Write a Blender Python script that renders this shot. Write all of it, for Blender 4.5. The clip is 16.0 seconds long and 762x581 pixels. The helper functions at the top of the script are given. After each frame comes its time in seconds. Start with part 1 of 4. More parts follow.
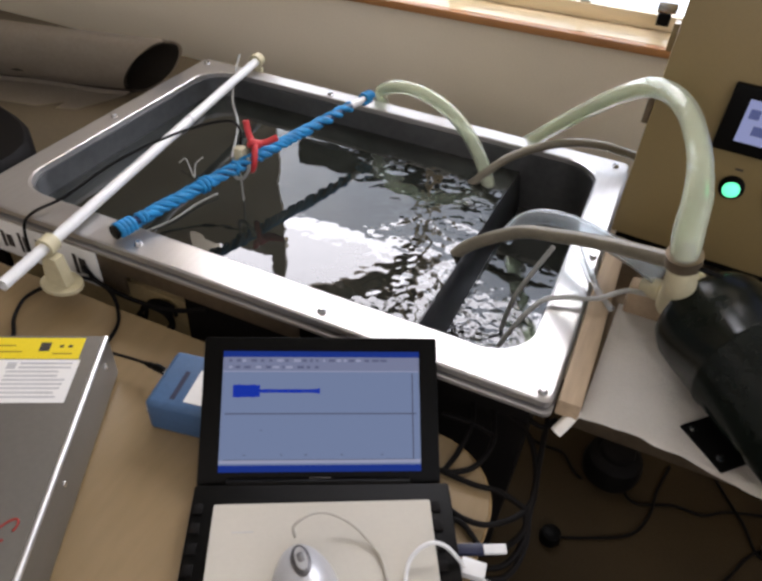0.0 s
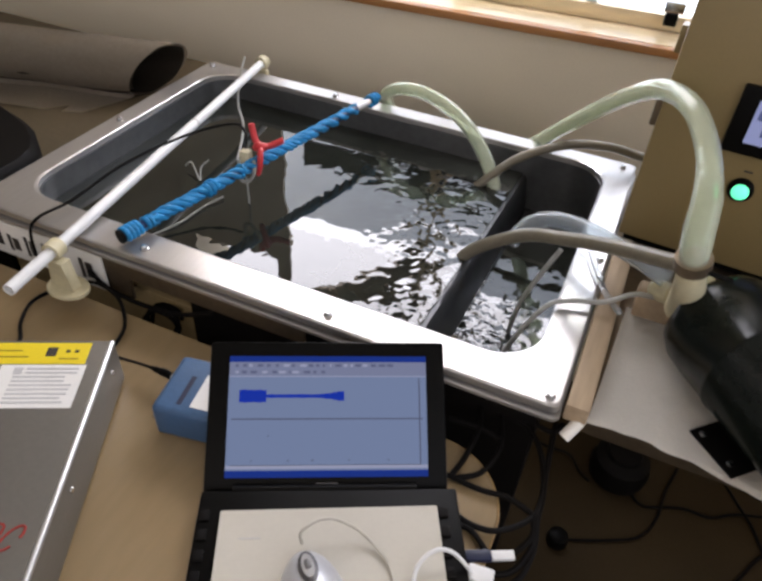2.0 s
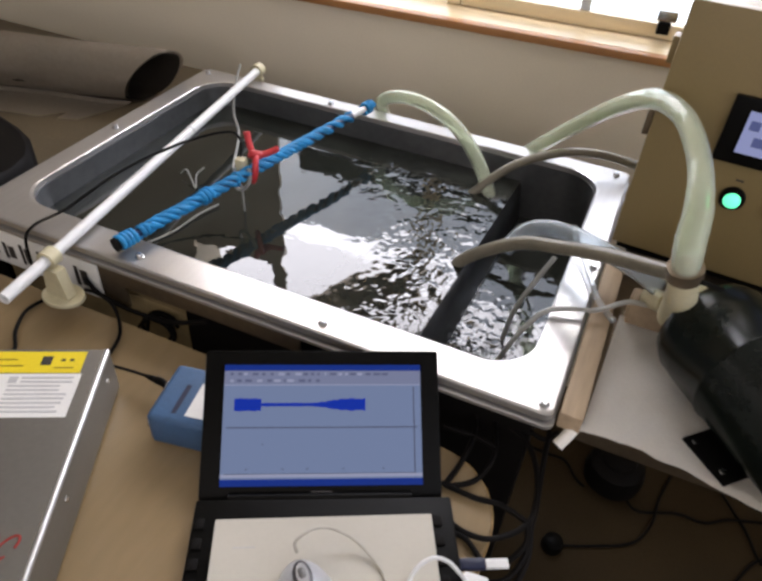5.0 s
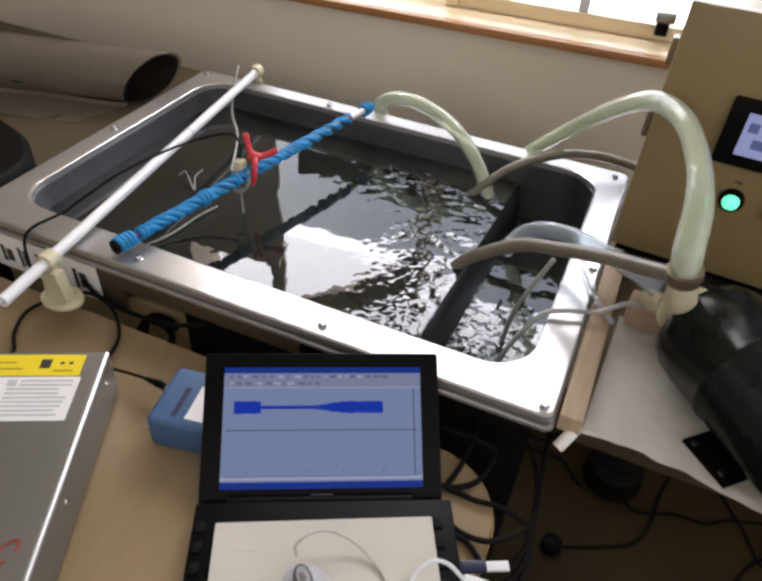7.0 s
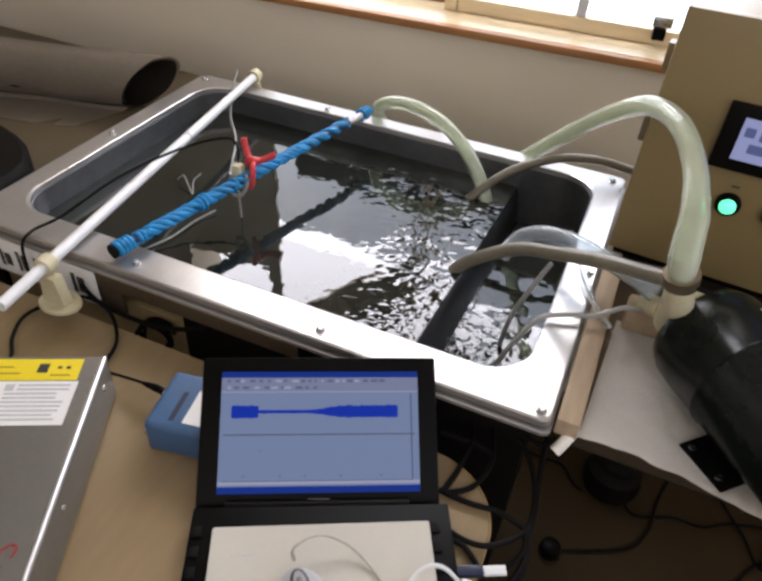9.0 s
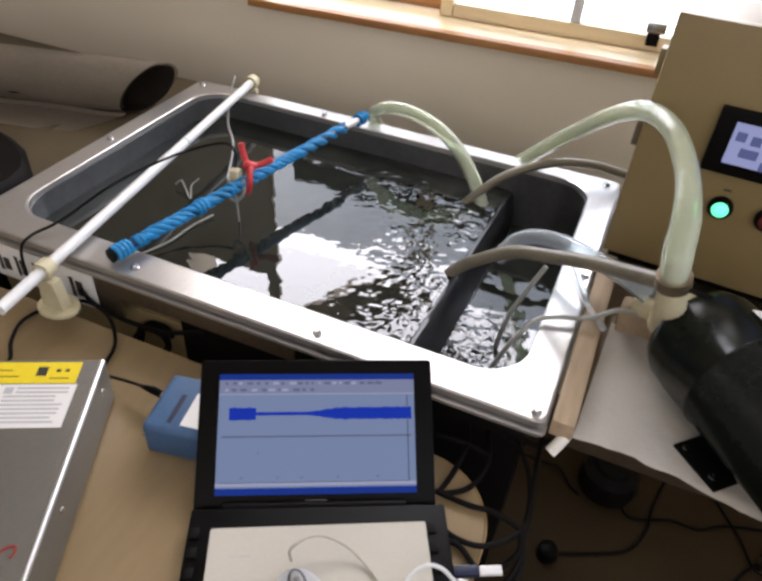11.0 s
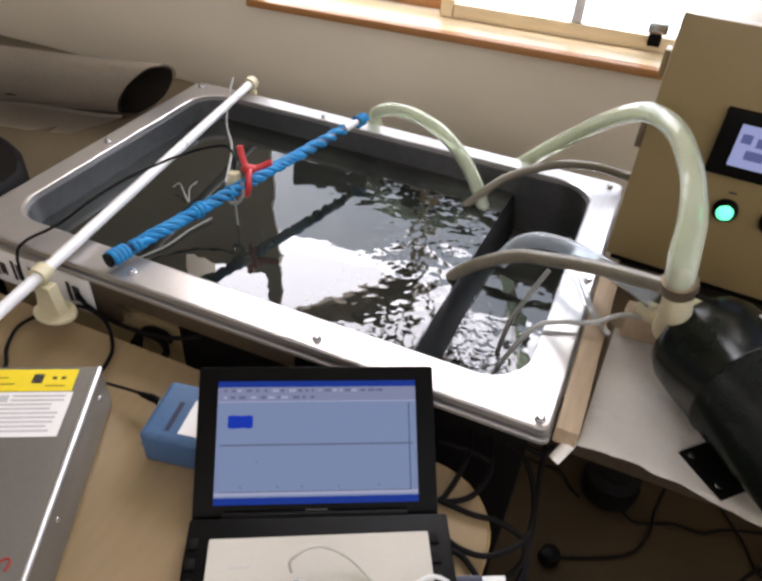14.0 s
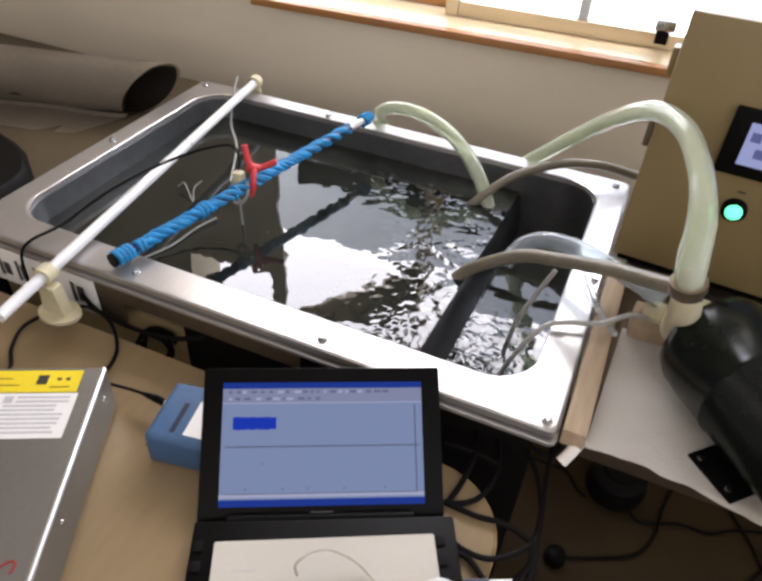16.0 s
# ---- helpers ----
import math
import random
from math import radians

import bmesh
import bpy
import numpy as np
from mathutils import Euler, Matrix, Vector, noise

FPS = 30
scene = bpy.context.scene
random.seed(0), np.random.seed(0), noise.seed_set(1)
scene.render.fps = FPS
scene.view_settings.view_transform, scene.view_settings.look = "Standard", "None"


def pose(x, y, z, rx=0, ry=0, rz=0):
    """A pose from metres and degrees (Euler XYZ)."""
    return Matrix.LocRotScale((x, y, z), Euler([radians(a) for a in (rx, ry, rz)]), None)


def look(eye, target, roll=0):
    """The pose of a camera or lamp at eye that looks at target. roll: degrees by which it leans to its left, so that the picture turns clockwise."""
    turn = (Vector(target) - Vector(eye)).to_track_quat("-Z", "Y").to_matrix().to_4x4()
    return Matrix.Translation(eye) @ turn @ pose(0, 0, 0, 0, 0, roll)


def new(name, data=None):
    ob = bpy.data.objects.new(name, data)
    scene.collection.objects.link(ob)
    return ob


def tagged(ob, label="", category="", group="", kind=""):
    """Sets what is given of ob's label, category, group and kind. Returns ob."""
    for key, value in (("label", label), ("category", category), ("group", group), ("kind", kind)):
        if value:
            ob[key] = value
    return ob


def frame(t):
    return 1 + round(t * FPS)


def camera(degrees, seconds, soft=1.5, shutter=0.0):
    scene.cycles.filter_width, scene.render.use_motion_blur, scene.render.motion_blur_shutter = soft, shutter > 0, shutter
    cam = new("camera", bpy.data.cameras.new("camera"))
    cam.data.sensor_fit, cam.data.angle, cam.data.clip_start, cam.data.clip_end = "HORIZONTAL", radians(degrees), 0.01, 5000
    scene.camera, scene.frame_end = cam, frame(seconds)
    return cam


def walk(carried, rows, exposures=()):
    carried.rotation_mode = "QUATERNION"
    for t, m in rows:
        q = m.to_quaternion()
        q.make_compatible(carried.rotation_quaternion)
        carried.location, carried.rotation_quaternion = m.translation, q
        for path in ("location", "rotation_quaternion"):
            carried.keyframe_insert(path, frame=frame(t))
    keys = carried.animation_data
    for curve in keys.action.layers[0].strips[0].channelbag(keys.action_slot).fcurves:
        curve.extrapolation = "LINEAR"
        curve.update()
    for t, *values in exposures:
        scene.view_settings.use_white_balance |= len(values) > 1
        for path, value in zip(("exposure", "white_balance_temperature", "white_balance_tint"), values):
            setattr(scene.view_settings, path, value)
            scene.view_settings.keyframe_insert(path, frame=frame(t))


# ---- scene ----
cam = camera(59.4, 16.0, 3.0)
PATH = [
    (0, (0.869, -0.557, 1.425), (0.317, 0.857, 0.123), 4.3),
    (0.5, (0.868, -0.556, 1.426), (0.314, 0.856, 0.122), 4.2),
    (1, (0.864, -0.554, 1.426), (0.304, 0.855, 0.121), 4.2),
    (1.5, (0.865, -0.553, 1.427), (0.301, 0.855, 0.122), 4.1),
    (2, (0.865, -0.552, 1.427), (0.299, 0.855, 0.123), 3.8),
    (2.5, (0.866, -0.552, 1.429), (0.299, 0.855, 0.126), 3.8),
    (3, (0.866, -0.55, 1.43), (0.3, 0.859, 0.129), 3.8),
    (3.5, (0.866, -0.549, 1.431), (0.301, 0.862, 0.131), 3.8),
    (4, (0.866, -0.551, 1.432), (0.304, 0.864, 0.135), 3.9),
    (6.5, (0.865, -0.55, 1.435), (0.309, 0.871, 0.141), 4.1),
    (7, (0.863, -0.55, 1.435), (0.31, 0.872, 0.142), 4.1),
    (7.5, (0.865, -0.548, 1.436), (0.311, 0.874, 0.144), 3.9),
    (8, (0.864, -0.548, 1.436), (0.31, 0.876, 0.146), 4.1),
    (8.5, (0.864, -0.548, 1.437), (0.309, 0.877, 0.147), 4.0),
    (9, (0.865, -0.549, 1.437), (0.311, 0.879, 0.151), 4.1),
    (11.5, (0.87, -0.556, 1.44), (0.317, 0.887, 0.17), 4.1),
    (12, (0.869, -0.556, 1.439), (0.317, 0.889, 0.172), 4.2),
    (12.5, (0.868, -0.554, 1.44), (0.316, 0.89, 0.171), 4.0),
    (13, (0.866, -0.552, 1.438), (0.314, 0.893, 0.169), 4.2),
    (13.5, (0.865, -0.546, 1.437), (0.313, 0.896, 0.166), 4.0),
    (14, (0.863, -0.544, 1.437), (0.312, 0.896, 0.164), 4.0),
    (14.5, (0.862, -0.544, 1.437), (0.309, 0.896, 0.163), 3.9),
    (15, (0.861, -0.544, 1.437), (0.308, 0.894, 0.162), 3.8),
    (15.5, (0.86, -0.542, 1.435), (0.304, 0.894, 0.159), 3.8),
    (16, (0.859, -0.539, 1.436), (0.298, 0.893, 0.157), 3.7),
]
walk(cam, [(t, look(eye, target, roll)) for t, eye, target, roll in PATH], [(0, -0.79, 6500, 20), (8, -0.78, 6500, 20), (12, -0.61, 6500, 20), (16, -0.52, 6500, 21)])

# ---- light ----
SUNDIR = 38
world = bpy.data.worlds.new("world")
scene.world = world
world.use_nodes = True
wn = world.node_tree.nodes
sky = wn.new("ShaderNodeTexSky")
sky.sky_type, sky.sun_disc = "NISHITA", False
sky.sun_elevation, sky.sun_rotation = radians(SUNDIR), radians(200)
world.node_tree.links.new(sky.outputs[0], wn["Background"].inputs[0])
wn["Background"].inputs[1].default_value = 0.12


def opening_light(name, eye, target, sx, sy, watts, colour):
    """An area light set in an opening, for skylight and for added fill."""
    la = bpy.data.lights.new(name, "AREA")
    la.shape, la.size, la.size_y, la.energy, la.color = "RECTANGLE", sx, sy, watts, colour
    ob = new(name, la)
    ob.matrix_world = look(eye, target)
    return ob


opening_light("window_daylight", (0.223, 1.142, 1.775), (0.342, -0.854, 1.775), 1.52, 0.53, 64, (0.95, 0.98, 1.0))
opening_light("side_window_daylight", (2.12, -0.55, 1.65), (0.8, -0.3, 0.95), 1.8, 1.2, 21, (0.88, 0.94, 1.0))
# Unseen fill from the south, added to brighten the wall and towel.
opening_light("south_fill_light", (0.9, -1.84, 1.9), (0.9, 1, 1.5), 2.4, 1.0, 20, (1.0, 0.94, 0.83))



# ---- materials ----
def mat(name, colour, rough=0.5, metal=0.0, var=0.12, scale=6.0, fine=90.0, bump=0.08, stretch=(1, 1, 1), second=None, rvar=0.08,
        emit=None, power=0.0, trans=0.0, ior=1.45, coat=0.0, sheen=0.0, island=0.0):
    """A surface with broad stains, fine grain, uneven gloss and a fine relief."""
    m = bpy.data.materials.new(name)
    m.use_nodes = True
    nt = m.node_tree
    b = nt.nodes["Principled BSDF"]
    co = nt.nodes.new("ShaderNodeTexCoord")
    mp = nt.nodes.new("ShaderNodeMapping")
    mp.inputs["Scale"].default_value = stretch
    nt.links.new(co.outputs["Object"], mp.inputs["Vector"])

    def tex(s, d, r=0.55):
        n = nt.nodes.new("ShaderNodeTexNoise")
        n.inputs["Scale"].default_value, n.inputs["Detail"].default_value, n.inputs["Roughness"].default_value = s, d, r
        nt.links.new(mp.outputs[0], n.inputs["Vector"])
        return n
    broad, grain = tex(scale, 4), tex(fine, 3)
    ramp = nt.nodes.new("ShaderNodeValToRGB")
    dark = second or tuple(c * (1 - 2.2 * var) for c in colour)
    lite = tuple(min(1, c * (1 + 0.9 * var)) for c in colour)
    ramp.color_ramp.elements[0].position, ramp.color_ramp.elements[1].position = 0.3, 0.72
    ramp.color_ramp.elements[0].color, ramp.color_ramp.elements[1].color = (*dark, 1), (*lite, 1)
    mixv = nt.nodes.new("ShaderNodeMix")
    mixv.inputs[0].default_value = 0.35
    nt.links.new(broad.outputs["Fac"], mixv.inputs[2])
    nt.links.new(grain.outputs["Fac"], mixv.inputs[3])
    nt.links.new(mixv.outputs[0], ramp.inputs[0])
    nt.links.new(ramp.outputs[0], b.inputs["Base Color"])
    mr = nt.nodes.new("ShaderNodeMapRange")
    mr.inputs[3].default_value, mr.inputs[4].default_value = max(0.02, rough - rvar), min(1, rough + rvar)
    nt.links.new(broad.outputs["Fac"], mr.inputs[0])
    nt.links.new(mr.outputs[0], b.inputs["Roughness"])
    if bump:
        bp = nt.nodes.new("ShaderNodeBump")
        bp.inputs["Strength"].default_value, bp.inputs["Distance"].default_value = bump, 0.002
        nt.links.new(grain.outputs["Fac"], bp.inputs["Height"])
        nt.links.new(bp.outputs[0], b.inputs["Normal"])
    b.inputs["Metallic"].default_value, b.inputs["IOR"].default_value = metal, ior
    b.inputs["Transmission Weight"].default_value, b.inputs["Coat Weight"].default_value = trans, coat
    if sheen:
        b.inputs["Sheen Weight"].default_value = sheen
    if emit:
        b.inputs["Emission Color"].default_value, b.inputs["Emission Strength"].default_value = (*emit, 1), power
    return m


STEEL = mat("brushed_steel", (0.50, 0.485, 0.47), 0.30, 0.75, 0.06, 4, 160, 0.05, (1, 0.12, 1))
STEEL_IN = mat("shaded_basin_steel", (0.16, 0.165, 0.167), 0.32, 0.65, 0.14, 5, 80, 0.06)
STEEL_DARK = mat("dark_brown_steel", (0.22, 0.17, 0.115), 0.4, 0.8, 0.15, 5, 120, 0.05)
CHROME = mat("bolt_steel", (0.5, 0.5, 0.5), 0.25, 1.0, 0.1, 40, 300, 0.0)
WALL = mat("beige_wall_paint", (0.80, 0.70, 0.54), 0.75, 0, 0.05, 1.5, 220, 0.15)
WHITE_WALL = mat("white_wall_paint", (0.72, 0.69, 0.62), 0.8, 0, 0.04, 1.5, 150, 0.1)
FLOOR = mat("brown_lino", (0.042, 0.028, 0.013), 0.7, 0, 0.14, 3, 140, 0.05, ior=1.2)
SILL = mat("varnished_wood", (0.82, 0.66, 0.42), 0.25, 0, 0.12, 3, 60, 0.06, (0.15, 1, 1))
SILL_EDGE = mat("orange_varnished_wood", (0.42, 0.19, 0.065), 0.35, 0, 0.18, 6, 70, 0.08, (0.1, 1, 1))
TABLE = mat("worn_beech_laminate", (0.29, 0.205, 0.108), 0.25, 0, 0.07, 3, 90, 0.04, (1, 0.2, 1), ior=1.6)
TABLE_EDGE = mat("beech_edge", (0.42, 0.26, 0.10), 0.4, 0, 0.1, 6, 90, 0.05)
PLANK = mat("raw_plank", (0.42, 0.31, 0.2), 0.7, 0, 0.2, 8, 120, 0.2, (1, 0.12, 1))
BLACK = mat("black_plastic", (0.004, 0.0037, 0.0033), 0.42, 0, 0.2, 10, 250, 0.05, ior=1.17)
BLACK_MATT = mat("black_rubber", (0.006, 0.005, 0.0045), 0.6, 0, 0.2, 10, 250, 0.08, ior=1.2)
PAPER = mat("cream_paper", (0.53, 0.50, 0.43), 0.8, 0, 0.03, 6, 200, 0.06)
LABEL_W = mat("white_label", (0.78, 0.77, 0.74), 0.5, 0, 0.03, 8, 200, 0.02)
YELLOW = mat("yellow_label", (0.80, 0.62, 0.02), 0.45, 0, 0.05, 8, 200, 0.02)
INK = mat("black_ink", (0.04, 0.035, 0.03), 0.6, 0, 0.1, 20, 200, 0.0)
GREY_INK = mat("grey_ink", (0.50, 0.50, 0.50), 0.6, 0, 0.1, 20, 200, 0.0)
RED_INK = mat("red_marker", (0.34, 0.035, 0.025), 0.5, 0, 0.1, 20, 200, 0.0)
PSU = mat("silver_grey_enamel", (0.20, 0.187, 0.165), 0.36, 0.5, 0.07, 3, 180, 0.04)
BLUE_BOX = mat("blue_plastic", (0.05, 0.115, 0.23), 0.45, 0, 0.12, 8, 200, 0.06)
CLOTH = mat("white_towel", (0.90, 0.86, 0.78), 0.92, 0, 0.05, 7, 350, 0.7, sheen=0.3)
MOTOR = mat("dark_green_enamel", (0.007, 0.010, 0.008), 0.24, 0, 0.25, 6, 120, 0.03, ior=1.3)
CREAM = mat("cream_plastic", (0.60, 0.54, 0.35), 0.45, 0, 0.09, 8, 150, 0.05)
PVC = mat("white_pipe_plastic", (0.74, 0.74, 0.73), 0.35, 0, 0.05, 9, 150, 0.03)
CABINET = mat("beige_cabinet_enamel", (0.22, 0.158, 0.066), 0.42, 0, 0.05, 2, 260, 0.08)
WEIR = mat("dark_wet_steel", (0.045, 0.047, 0.05), 0.3, 0.3, 0.2, 8, 90, 0.05)
ROPE = mat("blue_cord", (0.008, 0.27, 0.60), 0.55, 0, 0.25, 40, 500, 0.5)
ROPE_DARK = mat("dark_blue_rod", (0.006, 0.03, 0.10), 0.4, 0, 0.2, 30, 300, 0.05)
RED = mat("red_rubber", (0.62, 0.045, 0.05), 0.4, 0, 0.12, 30, 200, 0.04)
HOSE_GREEN = mat("clear_green_vinyl", (0.90, 0.96, 0.80), 0.13, 0, 0.05, 12, 150, 0.03, trans=0.76, ior=1.3)
HOSE_GREY = mat("grey_vinyl", (0.19, 0.17, 0.125), 0.32, 0, 0.15, 14, 150, 0.05)
HOSE_CLEAR = mat("clear_blue_vinyl", (0.82, 0.88, 0.92), 0.14, 0, 0.05, 12, 150, 0.03, trans=0.85, ior=1.25)
TUBE = mat("milky_tube", (0.40, 0.40, 0.37), 0.3, 0, 0.08, 14, 150, 0.03, trans=0.2)
WATER = mat("dark_water", (0.020, 0.022, 0.018), 0.015, 0, 0.3, 7, 30, 0.0, ior=1.45, rvar=0.0)
TAN_BOARD = mat("tan_hardboard", (0.34, 0.25, 0.12), 0.7, 0, 0.15, 9, 120, 0.1)
ROLL_SHADE = mat("roll_shade_brown", (0.04, 0.03, 0.02), 0.8, 0, 0.15, 9, 120, 0.1)
EDGE_GLINT = mat("bright_edge_metal", (0.85, 0.85, 0.84), 0.42, 0.9, 0.06, 20, 200, 0.02)
HAZE = mat("bright_haze", (0.7, 0.75, 0.8), 0.9, 0, 0.05, 1, 10, 0.0, emit=(0.74, 0.87, 1.0), power=5.5)
GREEN_LAMP = mat("green_lamp_glow", (0.1, 0.8, 0.5), 0.3, 0, 0.05, 20, 100, 0.0, emit=(0.12, 1.0, 0.5), power=2.0)
RED_DARK = mat("unlit_red_lens", (0.14, 0.02, 0.015), 0.2, 0, 0.1, 20, 100, 0.0)
BROWN_PAPER = mat("grey_brown_wrapping", (0.36, 0.30, 0.23), 0.62, 0, 0.1, 4, 120, 0.12)
BOARD = mat("dark_hardboard", (0.115, 0.085, 0.047), 0.55, 0, 0.14, 4, 120, 0.06)
USB_BLUE = mat("navy_plastic", (0.010, 0.015, 0.045), 0.4, 0, 0.1, 20, 200, 0.0)
GREY_LENS = mat("light_grey_frame", (0.55, 0.57, 0.6), 0.4, 0, 0.05, 20, 200, 0.0)


def glow(name, colour, power):
    return mat(name, tuple(c * 0.03 for c in colour), 0.5, 0, 0.03, 20, 200, 0.0, emit=colour, power=power, ior=1.2)


SCR_BG = glow("screen_grey_blue", (0.30, 0.41, 0.65), 0.80)
SCR_BAR = glow("screen_toolbar", (0.34, 0.40, 0.60), 0.78)
SCR_BLUE = glow("screen_title_blue", (0.01, 0.055, 0.42), 0.8)
SCR_ICON = glow("screen_icon_grey", (0.20, 0.24, 0.40), 0.75)
SCR_TRACE = glow("screen_trace_blue", (0.006, 0.045, 0.52), 1.0)
SCR_LINE = glow("screen_rule_grey", (0.16, 0.19, 0.30), 0.65)
SCR_LIGHT = glow("screen_pale", (0.52, 0.58, 0.78), 0.85)
PANEL_GLOW = glow("panel_screen", (0.50, 0.58, 0.95), 0.8)
PANEL_DIM = glow("panel_screen_keys", (0.20, 0.25, 0.55), 0.62)


# ---- building blocks ----
def link(name, bm, m, parent=None, smooth=True, sharp=40):
    me = bpy.data.meshes.new(name)
    bmesh.ops.recalc_face_normals(bm, faces=bm.faces)
    if smooth:
        for f in bm.faces:
            f.smooth = True
        for e in bm.edges:
            if len(e.link_faces) == 2 and e.calc_face_angle(0) > radians(sharp):
                e.smooth = False
    bm.to_mesh(me)
    bm.free()
    me.materials.append(m)
    ob = new(name, me)
    if parent:
        ob.parent = parent
    return ob


def part(name, bm, m, parent, label="", smooth=True, at=None):
    ob = link(name, bm, m, parent, smooth)
    if at is not None:
        ob.matrix_local = at
    return tagged(ob, label) if label else ob


def empty(name, m, label, category, group=""):
    ob = new(name)
    ob.empty_display_size = 0.02
    ob.matrix_world = m
    return tagged(ob, label, category, group)


def single(name, bm, m, label, category, group="", smooth=True):
    """A thing of one mesh, with its origin at the middle of its base."""
    lo = Vector([min(v.co[i] for v in bm.verts) for i in range(3)])
    hi = Vector([max(v.co[i] for v in bm.verts) for i in range(3)])
    base = Vector(((lo.x + hi.x) / 2, (lo.y + hi.y) / 2, lo.z))
    bmesh.ops.translate(bm, verts=bm.verts, vec=-base)
    ob = link(name, bm, m, None, smooth)
    ob.location = base
    return tagged(ob, label, category, group)


def structure(name, bm, m, label, category="", smooth=False):
    return tagged(link(name, bm, m, None, smooth), label, category or name.split("_")[0], kind="structure")


def box(x0, y0, z0, x1, y1, z1, bev=0.0, seg=2, bm=None):
    bm = bm or bmesh.new()
    r = bmesh.ops.create_cube(bm, size=1)
    vs = r["verts"]
    bmesh.ops.scale(bm, vec=(x1 - x0, y1 - y0, z1 - z0), verts=vs)
    bmesh.ops.translate(bm, vec=((x0 + x1) / 2, (y0 + y1) / 2, (z0 + z1) / 2), verts=vs)
    if bev:
        es = list({e for v in vs for e in v.link_edges})
        bmesh.ops.bevel(bm, geom=es, offset=bev, segments=seg, affect="EDGES", profile=0.6)
    return bm


def rrect(x0, y0, x1, y1, r, seg=8):
    pts = []
    for cx, cy, a in ((x1 - r, y1 - r, 0), (x0 + r, y1 - r, 90), (x0 + r, y0 + r, 180), (x1 - r, y0 + r, 270)):
        for i in range(seg + 1):
            w = radians(a + 90 * i / seg)
            pts.append((cx + r * math.cos(w), cy + r * math.sin(w)))
    return pts


def loops(bm, rings, close=False, cap0=False, cap1=False):
    """Skin over rings of points, all with as many points."""
    vr = [[bm.verts.new(p) for p in ring] for ring in rings]
    n = len(vr[0])
    for a, b in zip(vr, vr[1:] + ([vr[0]] if close else [])):
        for i in range(n):
            bm.faces.new((a[i], a[(i + 1) % n], b[(i + 1) % n], b[i]))
    if cap0:
        bm.faces.new(vr[0][::-1])
    if cap1:
        bm.faces.new(vr[-1])
    return bm


def plate(outline, z0, z1, bev=0.0):
    """A flat slab of any outline, its upper edge eased by bev."""
    bm = bmesh.new()
    if bev:
        cx, cy = sum(p[0] for p in outline) / len(outline), sum(p[1] for p in outline) / len(outline)

        def shrink(p):
            d = math.hypot(p[0] - cx, p[1] - cy) or 1
            return (p[0] + (cx - p[0]) / d * bev, p[1] + (cy - p[1]) / d * bev)
        return loops(bm, [[(*p, z0) for p in outline], [(*p, z1 - bev) for p in outline], [(*shrink(p), z1) for p in outline]], cap0=True, cap1=True)
    return loops(bm, [[(*p, z0) for p in outline], [(*p, z1) for p in outline]], cap0=True, cap1=True)


def ring_at(c, d, r, n, up=Vector((0, 0, 1)), flat=1.0):
    d = d.normalized()
    u = d.cross(up)
    if u.length < 1e-3:
        u = d.cross(Vector((0, 1, 0)))
    u.normalize()
    v = d.cross(u)
    return [c + r * (math.cos(2 * math.pi * i / n) * u + flat * math.sin(2 * math.pi * i / n) * v) for i in range(n)]


def spline(pts, per=8):
    """Points of a smooth curve through pts."""
    p = [Vector(q) for q in pts]
    p = [2 * p[0] - p[1]] + p + [2 * p[-1] - p[-2]]
    out = []
    for a, b, c, d in zip(p, p[1:], p[2:], p[3:]):
        for i in range(per):
            t = i / per
            out.append(0.5 * (2 * b + (c - a) * t + (2 * a - 5 * b + 4 * c - d) * t * t + (3 * b - a - 3 * c + d) * t ** 3))
    out.append(p[-2])
    return out


def tube(pts, r, n=12, bm=None, hollow=0.0, per=8, straight=False):
    """A hose or rod along pts; r may be one radius or one for each point of the curve. hollow: the inner radius's share."""
    bm = bm or bmesh.new()
    c = [Vector(q) for q in pts] if straight else spline(pts, per)
    rs = r if isinstance(r, (list, tuple)) else [r] * len(c)
    if len(rs) != len(c):
        rs = [rs[min(len(rs) - 1, int(i * len(rs) / len(c)))] for i in range(len(c))]
    dirs = [(c[min(i + 1, len(c) - 1)] - c[max(i - 1, 0)]).normalized() for i in range(len(c))]
    u = dirs[0].orthogonal().normalized()
    rings = []
    for p, d, q in zip(c, dirs, rs):
        u = (u - d * u.dot(d)).normalized()
        v = d.cross(u)
        rings.append([p + q * (math.cos(2 * math.pi * i / n) * u + math.sin(2 * math.pi * i / n) * v) for i in range(n)])
    if hollow:
        inner = [[p + (s - p) * hollow for s in ring] for p, ring in zip(c, rings)]
        return loops(bm, rings + inner[::-1], close=True)
    return loops(bm, rings, cap0=True, cap1=True)


def lathe(profile, n=24, m=None, bm=None):
    """Turn (radius, height) pairs round z."""
    bm = bm or bmesh.new()
    rings = [[(r * math.cos(2 * math.pi * i / n), r * math.sin(2 * math.pi * i / n), h) for i in range(n)] for r, h in profile]
    start = len(bm.verts)
    loops(bm, rings, cap0=True, cap1=True)
    if m:
        bm.verts.ensure_lookup_table()
        bmesh.ops.transform(bm, matrix=m, verts=bm.verts[start:])
    return bm


